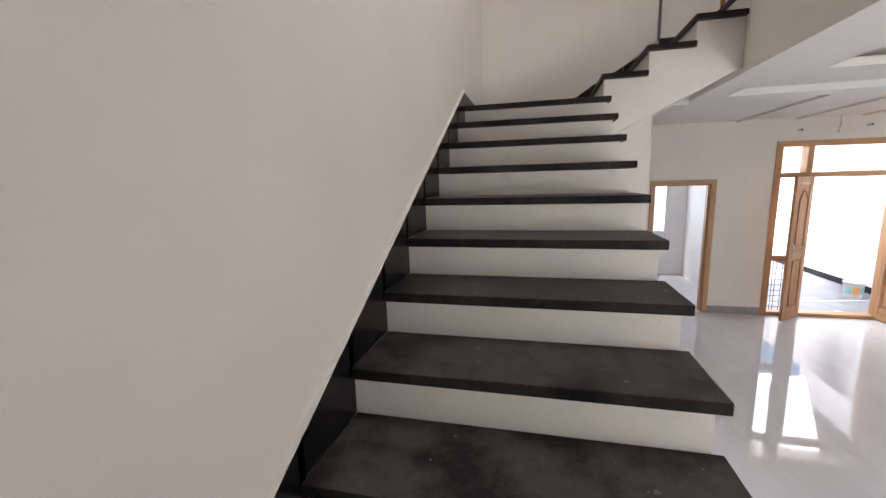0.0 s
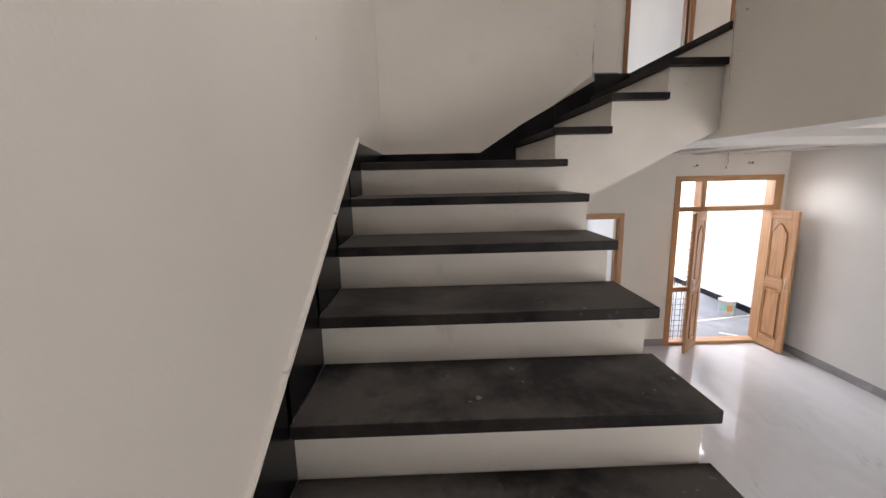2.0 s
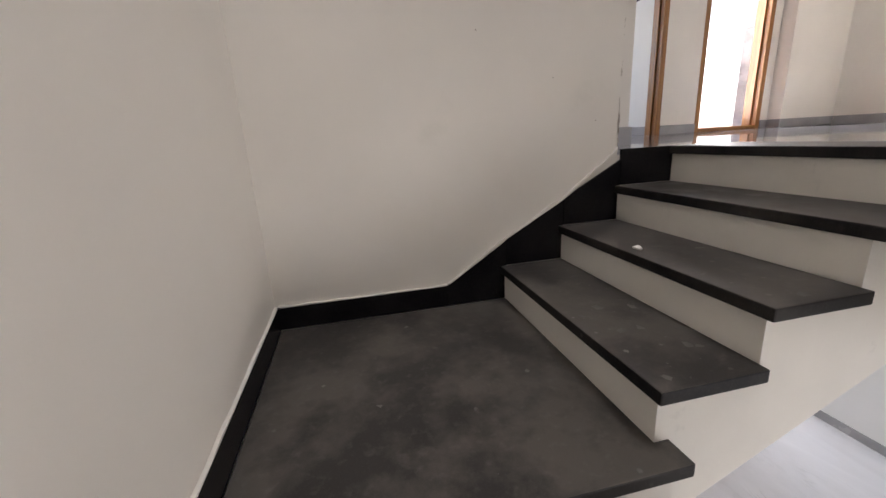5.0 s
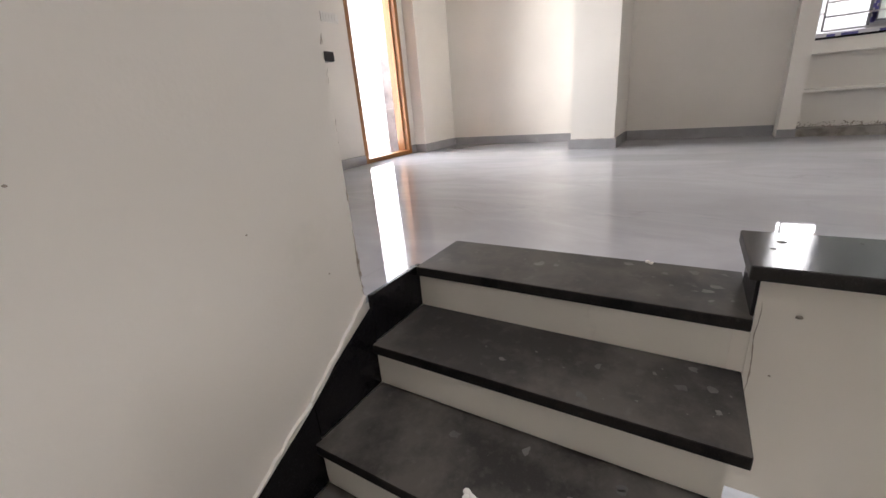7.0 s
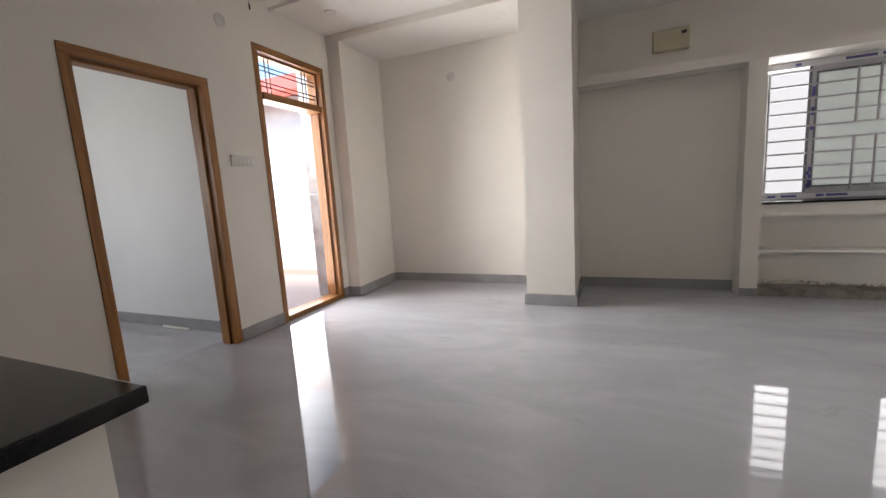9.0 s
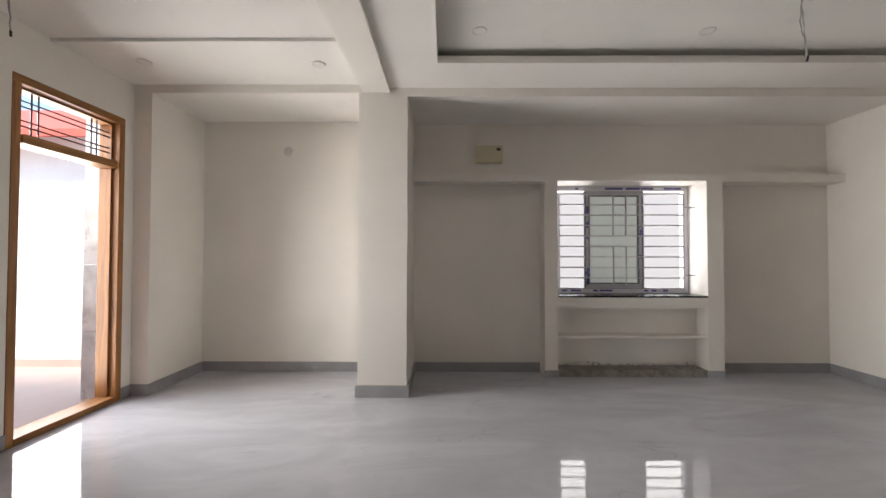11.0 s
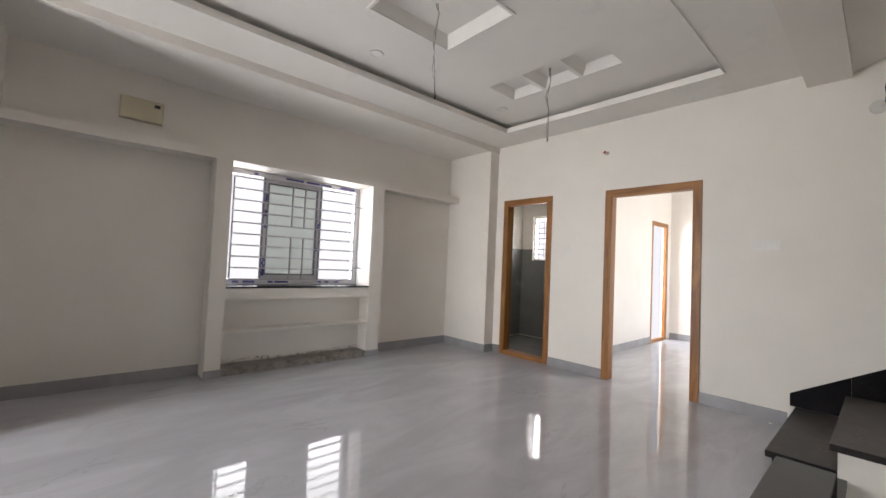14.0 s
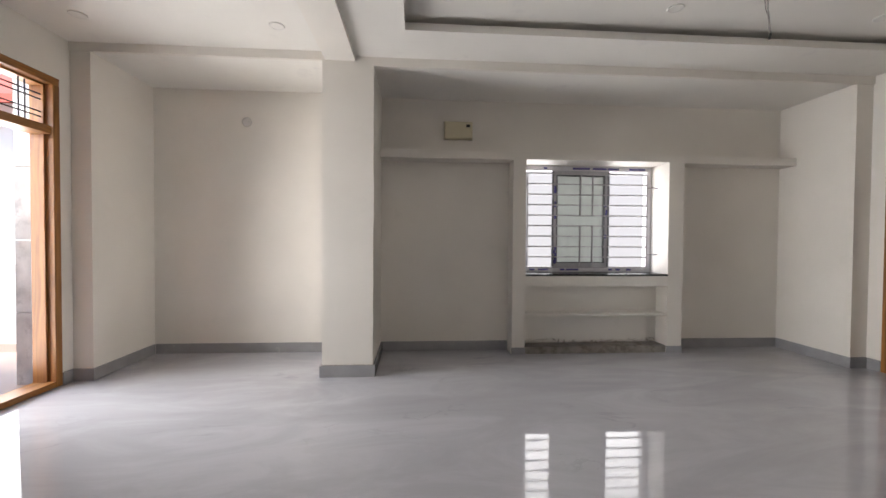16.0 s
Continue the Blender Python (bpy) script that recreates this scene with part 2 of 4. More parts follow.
LEAF = wood_material("teak_leaf", (0.42, 0.22, 0.10), (0.58, 0.34, 0.17))
LEAF_X = wood_material("teak_leaf_across", (0.42, 0.22, 0.10), (0.58, 0.34, 0.17), along="X")
STEEL = material("grille_steel", (0.42, 0.40, 0.42), 0.4, metal=0.3, vary=0.1, scale=20, bump=0.05)
IRON = material("dark_iron", (0.06, 0.055, 0.06), 0.45, metal=0.6, vary=0.1, scale=20, bump=0.05)
ALU = material("window_frame_grey", (0.68, 0.67, 0.69), 0.4, vary=0.05, scale=10, bump=0.03)
DARKALU = material("sash_frame_dark", (0.16, 0.165, 0.175), 0.4, vary=0.1, scale=12, bump=0.03)
STICK = material("blue_film", (0.10, 0.09, 0.30), 0.4, vary=0.3, scale=60, bump=0.0)
CREAM = material("cream_plastic", (0.60, 0.54, 0.38), 0.4, vary=0.03, scale=5, bump=0.02)
WHITEP = material("white_plastic", (0.77, 0.75, 0.71), 0.35, vary=0.03, scale=8, bump=0.02)
COVER = material("cover_plastic", (0.60, 0.575, 0.54), 0.45, vary=0.04, scale=8, bump=0.02)
GREYP = material("grey_plastic", (0.42, 0.42, 0.41), 0.45, vary=0.05, scale=8, bump=0.02)
BLACKP = material("black_plastic", (0.02, 0.02, 0.02), 0.4, vary=0.1, scale=8, bump=0.02)
REDP = material("red_plastic", (0.35, 0.05, 0.03), 0.4, vary=0.1, scale=8, bump=0.02)
WIRE = material("wire_sheath", (0.33, 0.31, 0.29), 0.5, vary=0.2, scale=30, bump=0.0)
POLE = material("timber_prop", (0.085, 0.048, 0.03), 0.85, vary=0.45, scale=9, fine=40, bump=0.9, second=(0.13, 0.092, 0.066), mask=(0.52, 0.75))
PLASTER = material("broken_plaster", (0.36, 0.31, 0.26), 0.95, vary=0.3, scale=20, fine=60, bump=0.9)
DIRTY = material("dirty_stone", (0.24, 0.22, 0.195), 0.6, vary=0.25, scale=6, fine=60, bump=0.3, second=(0.15, 0.125, 0.10), mask=(0.48, 0.66))
CLAD = material("grey_stone_cladding", (0.60, 0.60, 0.60), 0.5, vary=0.2, scale=5, fine=30, bump=0.4, second=(0.42, 0.42, 0.43), mask=(0.52, 0.66))
SPOT = material("whitewash_spot", (0.125, 0.118, 0.108), 0.8, vary=0.45, scale=9, fine=150, bump=0.2)
# Emits by itself to give the overexposed white beyond the openings
GLOW_PANEL = glow_material("glowing_backdrop", (1.0, 0.975, 0.99), 0.27, 0.03)
OUTWALL = material("outside_wall", (0.85, 0.84, 0.83), 0.8, vary=0.05, scale=2, bump=0.2)
BALC = material("balcony_tile", (0.58, 0.46, 0.40), 0.4, vary=0.08, scale=3, bump=0.1)
YARD = material("yard_tile", (0.20, 0.215, 0.24), 0.45, vary=0.25, scale=1.5, bump=0.2, second=(0.30, 0.31, 0.33), mask=(0.5, 0.7))
WHITELINE = material("white_tile_band", (0.75, 0.75, 0.74), 0.5, vary=0.1, scale=5, bump=0.1)
EARTH = material("ground_earth", (0.28, 0.24, 0.20), 0.95, vary=0.3, scale=0.5, bump=0.4)
DADO = material("bath_tile", (0.27, 0.275, 0.265), 0.25, vary=0.08, scale=3, bump=0.05)
REDROOF = material("red_roof", (0.50, 0.10, 0.07), 0.7, vary=0.15, scale=3, bump=0.3)
TEAL = material("teal_print", (0.25, 0.55, 0.52), 0.5, vary=0.1, scale=8, bump=0.0)
ORANGE = material("orange_print", (0.75, 0.35, 0.12), 0.5, vary=0.1, scale=8, bump=0.0)
FROST = glass_material("frosted_glass", (0.44, 0.47, 0.445), 0.5, 0.3)
LAMPLIT = glow_material("lit_diffuser", (1.0, 0.97, 0.92), 12.0)


# ---- mesh helpers ----
def box(bm, x0, x1, y0, y1, z0, z1):
    v = [bm.verts.new((x, y, z)) for z in (z0, z1) for y in (y0, y1) for x in (x0, x1)]
    for f in ((0, 2, 3, 1), (4, 5, 7, 6), (0, 1, 5, 4), (2, 6, 7, 3), (0, 4, 6, 2), (1, 3, 7, 5)):
        bm.faces.new([v[i] for i in f])
    return v


def soften(bm, width=0.004, segments=2):
    bmesh.ops.bevel(bm, geom=list(bm.edges), offset=width, segments=segments, affect="EDGES", profile=0.6)
    return bm


def mesh_object(name, bm, mat, parent=None, label="", smooth=False):
    me = bpy.data.meshes.new(name)
    bmesh.ops.recalc_face_normals(bm, faces=list(bm.faces))
    bm.to_mesh(me)
    bm.free()
    for mm in (mat if isinstance(mat, (list, tuple)) else [mat]):
        me.materials.append(mm)
    if smooth:
        for p in me.polygons:
            p.use_smooth = True
    ob = new(name, me)
    if parent is not None:
        ob.parent = parent
    if label:
        ob["label"] = label
    return ob


def part(name, bm, mat, parent, label="", smooth=False):
    return mesh_object(name, bm, mat, parent, label, smooth)


def boxes(*rows):
    bm = bmesh.new()
    for r in rows:
        box(bm, *r)
    return bm


def block(name, mat, parent, *dims, soft=0.0, label=""):
    bm = boxes(dims)
    if soft:
        soften(bm, soft)
    return mesh_object(name, bm, mat, parent, label)


def structure(name, mat, rows, label, category):
    return tagged(mesh_object(name, boxes(*rows), mat), label, category, kind="structure")


def thing(name, at, label, category, group="", kind=""):
    ob = new(name)
    ob.empty_display_size = 0.1
    ob.matrix_world = Matrix.Translation(at)
    return tagged(ob, label, category, group, kind)


def wall_rows(axis, a0, a1, c0, c1, z0, z1, holes):
    """Blocks of a wall along axis from a0 to a1, between c0 and c1 across, with holes (b0, b1, zb, zt)."""
    cuts = sorted({a0, a1, *[h[0] for h in holes], *[h[1] for h in holes]})
    out = []
    for p, q in zip(cuts, cuts[1:]):
        zs = [z0]
        for h in sorted(holes, key=lambda k: k[2]):
            if h[0] <= p and q <= h[1]:
                zs += [h[2], h[3]]
        zs.append(z1)
        for lo, hi in zip(zs[::2], zs[1::2]):
            if hi - lo > 1e-4:
                out.append((p, q, c0, c1, lo, hi) if axis == "x" else (c0, c1, p, q, lo, hi))
    return out


def cylinder(bm, p, q, r, n=12, r2=None):
    """A rod from p to q."""
    p, q = Vector(p), Vector(q)
    m = Matrix.Translation((p + q) / 2) @ (q - p).to_track_quat("Z", "Y").to_matrix().to_4x4()
    bmesh.ops.create_cone(bm, cap_ends=True, segments=n, radius1=r, radius2=r if r2 is None else r2, depth=(q - p).length, matrix=m)


def tube(bm, pts, r, n=8):
    """A bent tube through points."""
    rings = []
    for i, p in enumerate(pts):
        a = Vector(pts[max(0, i - 1)])
        c = Vector(pts[min(len(pts) - 1, i + 1)])
        m = Matrix.Translation(p) @ (c - a).to_track_quat("Z", "Y").to_matrix().to_4x4()
        rings.append([bm.verts.new(m @ Vector((r * math.cos(2 * math.pi * k / n), r * math.sin(2 * math.pi * k / n), 0))) for k in range(n)])
    for s, t in zip(rings, rings[1:]):
        for k in range(n):
            bm.faces.new((s[k], s[(k + 1) % n], t[(k + 1) % n], t[k]))
    bm.faces.new(rings[0][::-1])
    bm.faces.new(rings[-1])


def lathe(bm, profile, n=28):
    """A turned shape from (radius, height) pairs."""
    rings = [[bm.verts.new((r * math.cos(2 * math.pi * k / n), r * math.sin(2 * math.pi * k / n), z)) for k in range(n)] for r, z in profile]
    for s, t in zip(rings, rings[1:]):
        for k in range(n):
            bm.faces.new((s[k], s[(k + 1) % n], t[(k + 1) % n], t[k]))
    bm.faces.new(rings[0][::-1])
    bm.faces.new(rings[-1])


def wavy_box(x0, x1, y0, y1, z0, z1, along, amp=0.003, step=0.12):
    """A plastered block whose long edges waver a little, as laid by hand."""
    bm = bmesh.new()
    lo, hi = {"x": (x0, x1), "y": (y0, y1), "z": (z0, z1)}[along]
    n = max(2, round((hi - lo) / step))
    corners = {"x": [(y0, z0), (y1, z0), (y1, z1), (y0, z1)], "y": [(x0, z0), (x1, z0), (x1, z1), (x0, z1)], "z": [(x0, y0), (x1, y0), (x1, y1), (x0, y1)]}[along]
    rings = []
    for i in range(n + 1):
        a = lo + (hi - lo) * i / n
        ring = []
        for k, (u, v) in enumerate(corners):
            q = Vector((a * 2.3 + x0 * 5, k * 7.1 + y0 * 3, z0 * 4))
            du, dv = (amp * (noise.noise(q) + 0.6 * noise.noise(q * 3.7)), amp * (noise.noise(q + Vector((0, 0, 31))) + 0.6 * noise.noise(q * 3.1))) if 0 < i < n else (0, 0)
            p = {"x": (a, u + du, v + dv), "y": (u + du, a, v + dv), "z": (u + du, v + dv, a)}[along]
            ring.append(bm.verts.new(p))
        rings.append(ring)
    for s, t in zip(rings, rings[1:]):
        for k in range(4):
            bm.faces.new((s[k], s[(k + 1) % 4], t[(k + 1) % 4], t[k]))
    bm.faces.new(rings[0][::-1])
    bm.faces.new(rings[-1])
    return bm


def prism(bm, outline, axis, a0, a1):
    """An outline of (u, z) pairs drawn out along the other level axis."""
    rows = []
    for a in (a0, a1):
        rows.append([bm.verts.new((a, u, z) if axis == "x" else (u, a, z)) for u, z in outline])
    k = len(outline)
    for i in range(k):
        j = (i + 1) % k
        bm.faces.new((rows[0][i], rows[0][j], rows[1][j], rows[1][i]))
    bm.faces.new(rows[0][::-1])
    bm.faces.new(rows[1])


# ---- the plan ----
RISE, GO = 0.168, 0.305
ZG = -20 * RISE            # ground floor
YN, YS, XE, XW = 2.405, -5.045, 6.29, 0.0
XH = 1.95                  # edge of the stair opening
ZC, ZB, ZT, ZN = 2.836, 2.878, 2.99, 2.912   # beams and alcoves, border, tray, north bay

# outside
structure("ground", EARTH, [(-400, 400, -400, 400, -3.75, -3.6)], "bare brown earth reaching to the horizon", "ground")
structure("yard", YARD, [(-0.2, 6.35, 2.615, 9.0, -3.6, -3.42)], "dark grey tiled yard outside the entrance", "yard")

# walls
structure("wall_north", PAINT,
          wall_rows("x", -0.2, 6.52, YN, 2.605, -3.6, 3.3,
                    [(2.25, 3.15, ZG, -1.32), (3.86, 5.43, ZG, -0.815), (3.0, 3.93, -0.023, 2.13), (4.41, 5.36, 0.0, 2.55)]),
          "cream painted wall with doorways to rooms and balcony", "wall")
# The ground floor hole is unseen, added to let a fill lamp through
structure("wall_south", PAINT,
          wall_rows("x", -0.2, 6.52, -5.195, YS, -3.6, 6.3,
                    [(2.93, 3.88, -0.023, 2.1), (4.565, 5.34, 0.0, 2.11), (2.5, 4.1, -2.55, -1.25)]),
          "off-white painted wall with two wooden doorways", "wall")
structure("wall_east", PAINT,
          wall_rows("y", -5.045, 2.405, XE, 6.52, -0.3, 3.3, [(-3.367, -1.752, 0.877, 2.128)]),
          "cream painted wall with a barred window", "wall")
structure("wall_west", PAINT, [(-0.2, 0.0, -5.045, 2.405, -3.6, 6.3)], "cream painted stair wall with faint smudges", "wall")
structure("wall_stair", PAINT, [(0.0, 1.645, 0.0, 0.12, -3.6, 6.3)], "cream painted wall at the turn of the stairs", "wall")
structure("wall_alcove_north", PAINT, [(5.47, XE, 2.24, YN, 0.0, 3.12)], "cream painted side wall of the alcove", "wall")
structure("wall_alcove_south", PAINT, [(5.47, XE, YS, -4.87, 0.0, 3.12)], "cream painted side wall of the window alcove", "wall")
# Its hole is no seen window: added so a fill lamp can shine in
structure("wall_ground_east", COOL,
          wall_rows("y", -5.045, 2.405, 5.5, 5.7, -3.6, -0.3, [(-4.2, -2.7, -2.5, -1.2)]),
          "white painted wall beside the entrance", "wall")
structure("wall_shaft_east", PAINT, [(XH, XH + 0.15, YS, 0.12, 3.3, 6.3)], "plain painted wall of the stair shaft above", "wall")
structure("wall_shaft_north", PAINT, [(1.645, XH, 0.0, 0.12, 2.83, 6.3)], "plain painted wall of the stair shaft above", "wall")
# Unseen ceiling; its gap is made up for the lamp above the stairs
structure("ceiling_shaft", CEIL, [(-0.2, 0.85, -5.195, 0.12, 6.3, 6.45), (1.75, XH + 0.15, -5.195, 0.12, 6.3, 6.45), (0.85, 1.75, -5.195, -3.45, 6.3, 6.45), (0.85, 1.75, -0.55, 0.12, 6.3, 6.45)], "plain white unseen stair shaft ceiling with an added light opening", "ceiling")

# floors
structure("floor_slab", PAINT, [(XH, 6.52, -5.045, 0.12, -0.30, -0.022), (0.0, 6.52, 0.12, 2.405, -0.30, -0.022)],
          "painted concrete slab of the upper floor", "floor slab")
structure("floor", FLOOR, [(XH + 0.001, XE, YS, 0.12, -0.022, 0.0), (0.0, XE, 0.12, YN, -0.022, 0.0), (3.0, 3.93, YN, 2.605, -0.022, -0.001),
                           (2.93, 3.88, -5.195, YS, -0.022, -0.001)],
          "polished light grey floor with faint clouded veins", "floor")
structure("floor_ground", FLOOR_G, [(0.0, 5.5, YS, YN, -3.5, ZG)], "polished white ground floor tiles", "floor")
structure("floor_ground_base", PAINT, [(-0.2, 5.7, -5.195, 2.605, -3.62, -3.502)], "concrete base of the ground floor", "floor")

# ground floor ceiling with a shallow tray
GB, GX0, GX1, GY0, GY1 = -0.495, 2.67, 4.95, -4.5, -0.6
ground_rows = []
for d, z0, z1 in ((0.0, GB, GB + 0.058), (0.2, GB + 0.058, -0.302)):
    ground_rows += [(2.2, GX0 - d, YS, -0.01, z0, z1), (GX1 + d, 5.5, YS, -0.01, z0, z1), (GX0 - d, GX1 + d, YS, GY0 - d, z0, z1), (GX0 - d, GX1 + d, GY1 + d, -0.01, z0, z1)]
ground_rows += [(GX0 - 0.2, GX1 + 0.2, GY0 - 0.2, GY1 + 0.2, -0.385, -0.302), (XH, 5.5, 0.255, YN, -0.50, -0.302), (0.0, XH, 0.12, YN, -0.50, -0.302)]
structure("ceiling_ground", CEIL, ground_rows, "white false ceiling with a shallow tray", "ceiling")
structure("beam_ground", COOL, [(XH, 5.5, -0.01, 0.255, -0.555, -0.302), (XH, 2.2, YS, -0.01, -0.577, -0.302)], "white painted beams under the upper floor", "beam")
for gx in (4.82, 4.08, 3.34):
    structure("trim", CEIL, [(gx - 0.02, gx + 0.02, 0.257, YN, -0.526, -0.50)], "narrow white ceiling batten", "trim")
structure("slab_edge", PAINT, [(XH - 0.008, XH, YS, -1.064, -0.577, 0.118), (XH - 0.003, XH, -1.064, -1.026, -0.577, -0.04)], "painted edge of the upper floor beside the stairs", "slab edge")

# upper ceiling
structure("ceiling_slab", CEIL, [(XH, 6.52, -5.045, 2.405, 3.12, 3.3), (0.0, XH, 0.12, 2.405, 3.12, 3.3)], "concrete roof slab over the hall", "ceiling")
TX0, TX1, TY0, TY1 = 2.652, 4.97, -4.58, -0.452


def tray_ceiling():
    """Border, raised tray with a square recess and three small coffers, and a light cove behind a lip."""
    bm = bmesh.new()
    lip, back = 0.058, 0.20
    for d, z0, z1 in ((0.0, ZB, ZB + lip), (back, ZB + lip, 3.12)):
        for r in ((2.20, TX0 - d, YS, -0.009, z0, z1), (TX1 + d, 5.455, YS, -0.009, z0, z1), (TX0 - d, TX1 + d, YS, TY0 - d, z0, z1), (TX0 - d, TX1 + d, TY1 + d, -0.009, z0, z1)):
            box(bm, *r)
    holes = [(3.54, 4.215, -2.865, -2.115)] + [(x, x + 0.365, -4.05, -3.65) for x in (4.08, 3.68, 3.28)]
    x0, x1, y0, y1 = TX0 - back, TX1 + back, TY0 - back, TY1 + back
    xs = sorted({x0, x1, *[h[0] for h in holes], *[h[1] for h in holes]})
    ys = sorted({y0, y1, *[h[2] for h in holes], *[h[3] for h in holes]})
    for p, q in zip(xs, xs[1:]):
        for s, t in zip(ys, ys[1:]):
            if not any(h[0] <= p and q <= h[1] and h[2] <= s and t <= h[3] for h in holes):
                box(bm, p, q, s, t, ZT, ZT + 0.075)
    box(bm, x0, x1, y0, y1, ZT + 0.08, 3.12)
    # sloping sides of the recesses
    for i, (a, b, c, e) in enumerate(holes):
        d, zt = (0.05 if i == 0 else 0.06), ZT + 0.078
        lo = [bm.verts.new(p) for p in ((a, c, ZT), (b, c, ZT), (b, e, ZT), (a, e, ZT))]
        hi = [bm.verts.new(p) for p in ((a + d, c + d, zt), (b - d, c + d, zt), (b - d, e - d, zt), (a + d, e - d, zt))]
        for k in range(4):
            bm.faces.new((lo[k], hi[k], hi[(k + 1) % 4], lo[(k + 1) % 4]))
    # small mouldings: a bead on the lip and one round the square recess
    for r in ((TX0, TX1, TY1 - 0.012, TY1, ZB - 0.008, ZB + 0.022), (TX0, TX1, TY0, TY0 + 0.012, ZB - 0.008, ZB + 0.022), (TX1 - 0.012, TX1, TY0, TY1, ZB - 0.008, ZB + 0.022), (TX0, TX0 + 0.012, TY0, TY1, ZB - 0.008, ZB + 0.022)):
        box(bm, *r)
    a, b, c, e = holes[0]
    for r in ((a - 0.02, b + 0.02, c - 0.02, c, ZT - 0.012, ZT + 0.004), (a - 0.02, b + 0.02, e, e + 0.02, ZT - 0.012, ZT + 0.004), (a - 0.02, a, c, e, ZT - 0.012, ZT + 0.004), (b, b + 0.02, c, e, ZT - 0.012, ZT + 0.004)):
        box(bm, *r)
    return bm


tagged(mesh_object("ceiling", tray_ceiling(), CEIL), "white false ceiling with a raised tray and coffers", "ceiling", kind="structure")
structure("ceiling_north", CEIL, [(XH, 5.455, 0.255, YN, ZN, 3.12), (0.0, XH, 0.12, YN, ZN, 3.12)], "white ceiling of the bay beside the balcony", "ceiling")
for gx in (4.68, 3.895, 3.11):
    structure("trim", CEIL, [(gx - 0.02, gx + 0.02, 0.257, YN, ZN - 0.026, ZN)], "narrow white ceiling batten", "trim")
structure("beam_alcove", PAINT, [(5.4555, 5.485, -4.87, -0.1745, 2.80, 3.12), (5.4555, 5.485, 0.2825, 2.24, ZC, 3.12), (5.4555, 5.47, YS, -4.87, 2.80, 3.12), (5.4555, 5.47, 2.24, YN, ZC, 3.12)], "cream painted beam along the front of the alcoves", "beam")
structure("ceiling_alcove", CEIL, [(5.485, XE, -4.87, -0.174, 2.808, 3.12), (5.485, XE, 0.282, 2.24, ZC + 0.008, 3.12)], "white dropped ceiling over the alcoves", "ceiling")
structure("beam_long", PAINT, [(1.647, 5.455, -0.009, 0.255, ZC, 3.12)], "cream painted ceiling beam meeting the column", "beam")
structure("beam_stair", PAINT, [(1.934, 2.20, YS, -0.009, 2.768, 3.12)], "cream painted beam along the stair opening", "beam")
tagged(mesh_object("column", wavy_box(5.455, XE, -0.174, 0.282, 0.0, 2.80, "z", 0.006), PAINT), "cream painted square column with worn edges", "column", kind="structure")
structure("column_head", PAINT, [(5.4555, XE, -0.174, 0.282, 2.80, 3.12)], "cream painted top of the column between the beams", "column")

# baseboards
BH, BT = 0.105, 0.014


def baseboard(*rows):
    for r in rows:
        bm = boxes(r)
        soften(bm, 0.002, 1)
        tagged(mesh_object("baseboard", bm, BASE), "grey polished stone baseboard", "baseboard", kind="structure")


baseboard((3.93, 4.41, YN - BT, YN, 0, BH), (5.36, 5.47, YN - BT, YN, 0, BH), (2.0, 3.0, YN - BT, YN, 0, BH),
          (5.47 - BT, 5.47, 2.24 - BT, YN, 0, BH), (5.47, XE - BT, 2.24 - BT, 2.24, 0, BH), (XE - BT, XE, 0.302, 2.24 - BT, 0, BH),
          (5.455 - 0.02, 5.455, -0.194, 0.302, 0, BH), (5.455, XE, -0.194, -0.174, 0, BH), (5.455, XE, 0.282, 0.302, 0, BH),
          (XE - BT, XE, -1.6, -0.194, 0, BH), (XE - BT, XE, -4.87 + BT, -3.545, 0, BH), (5.47, XE, -4.87, -4.87 + BT, 0, BH),
          (5.47 - BT, 5.47, YS, -4.87 + BT, 0, BH), (5.34, 5.47 - BT, YS, YS + BT, 0, BH), (3.88, 4.565, YS, YS + BT, 0, BH), (2.3, 2.93, YS, YS + BT, 0, BH),
          (5.5 - BT, 5.5, -5.0, YN, ZG, ZG + BH), (3.15, 3.86, YN - BT, YN, ZG, ZG + BH), (5.43, 5.5 - BT, YN - BT, YN, ZG, ZG + BH))


# ---- stairs ----
def dusty_top(bm):
    """The trodden top keeps its dust, the edges stay polished."""
    bm.normal_update()
    for f in bm.faces:
        f.material_index = 0 if abs(f.normal.z) > 0.9 else 1


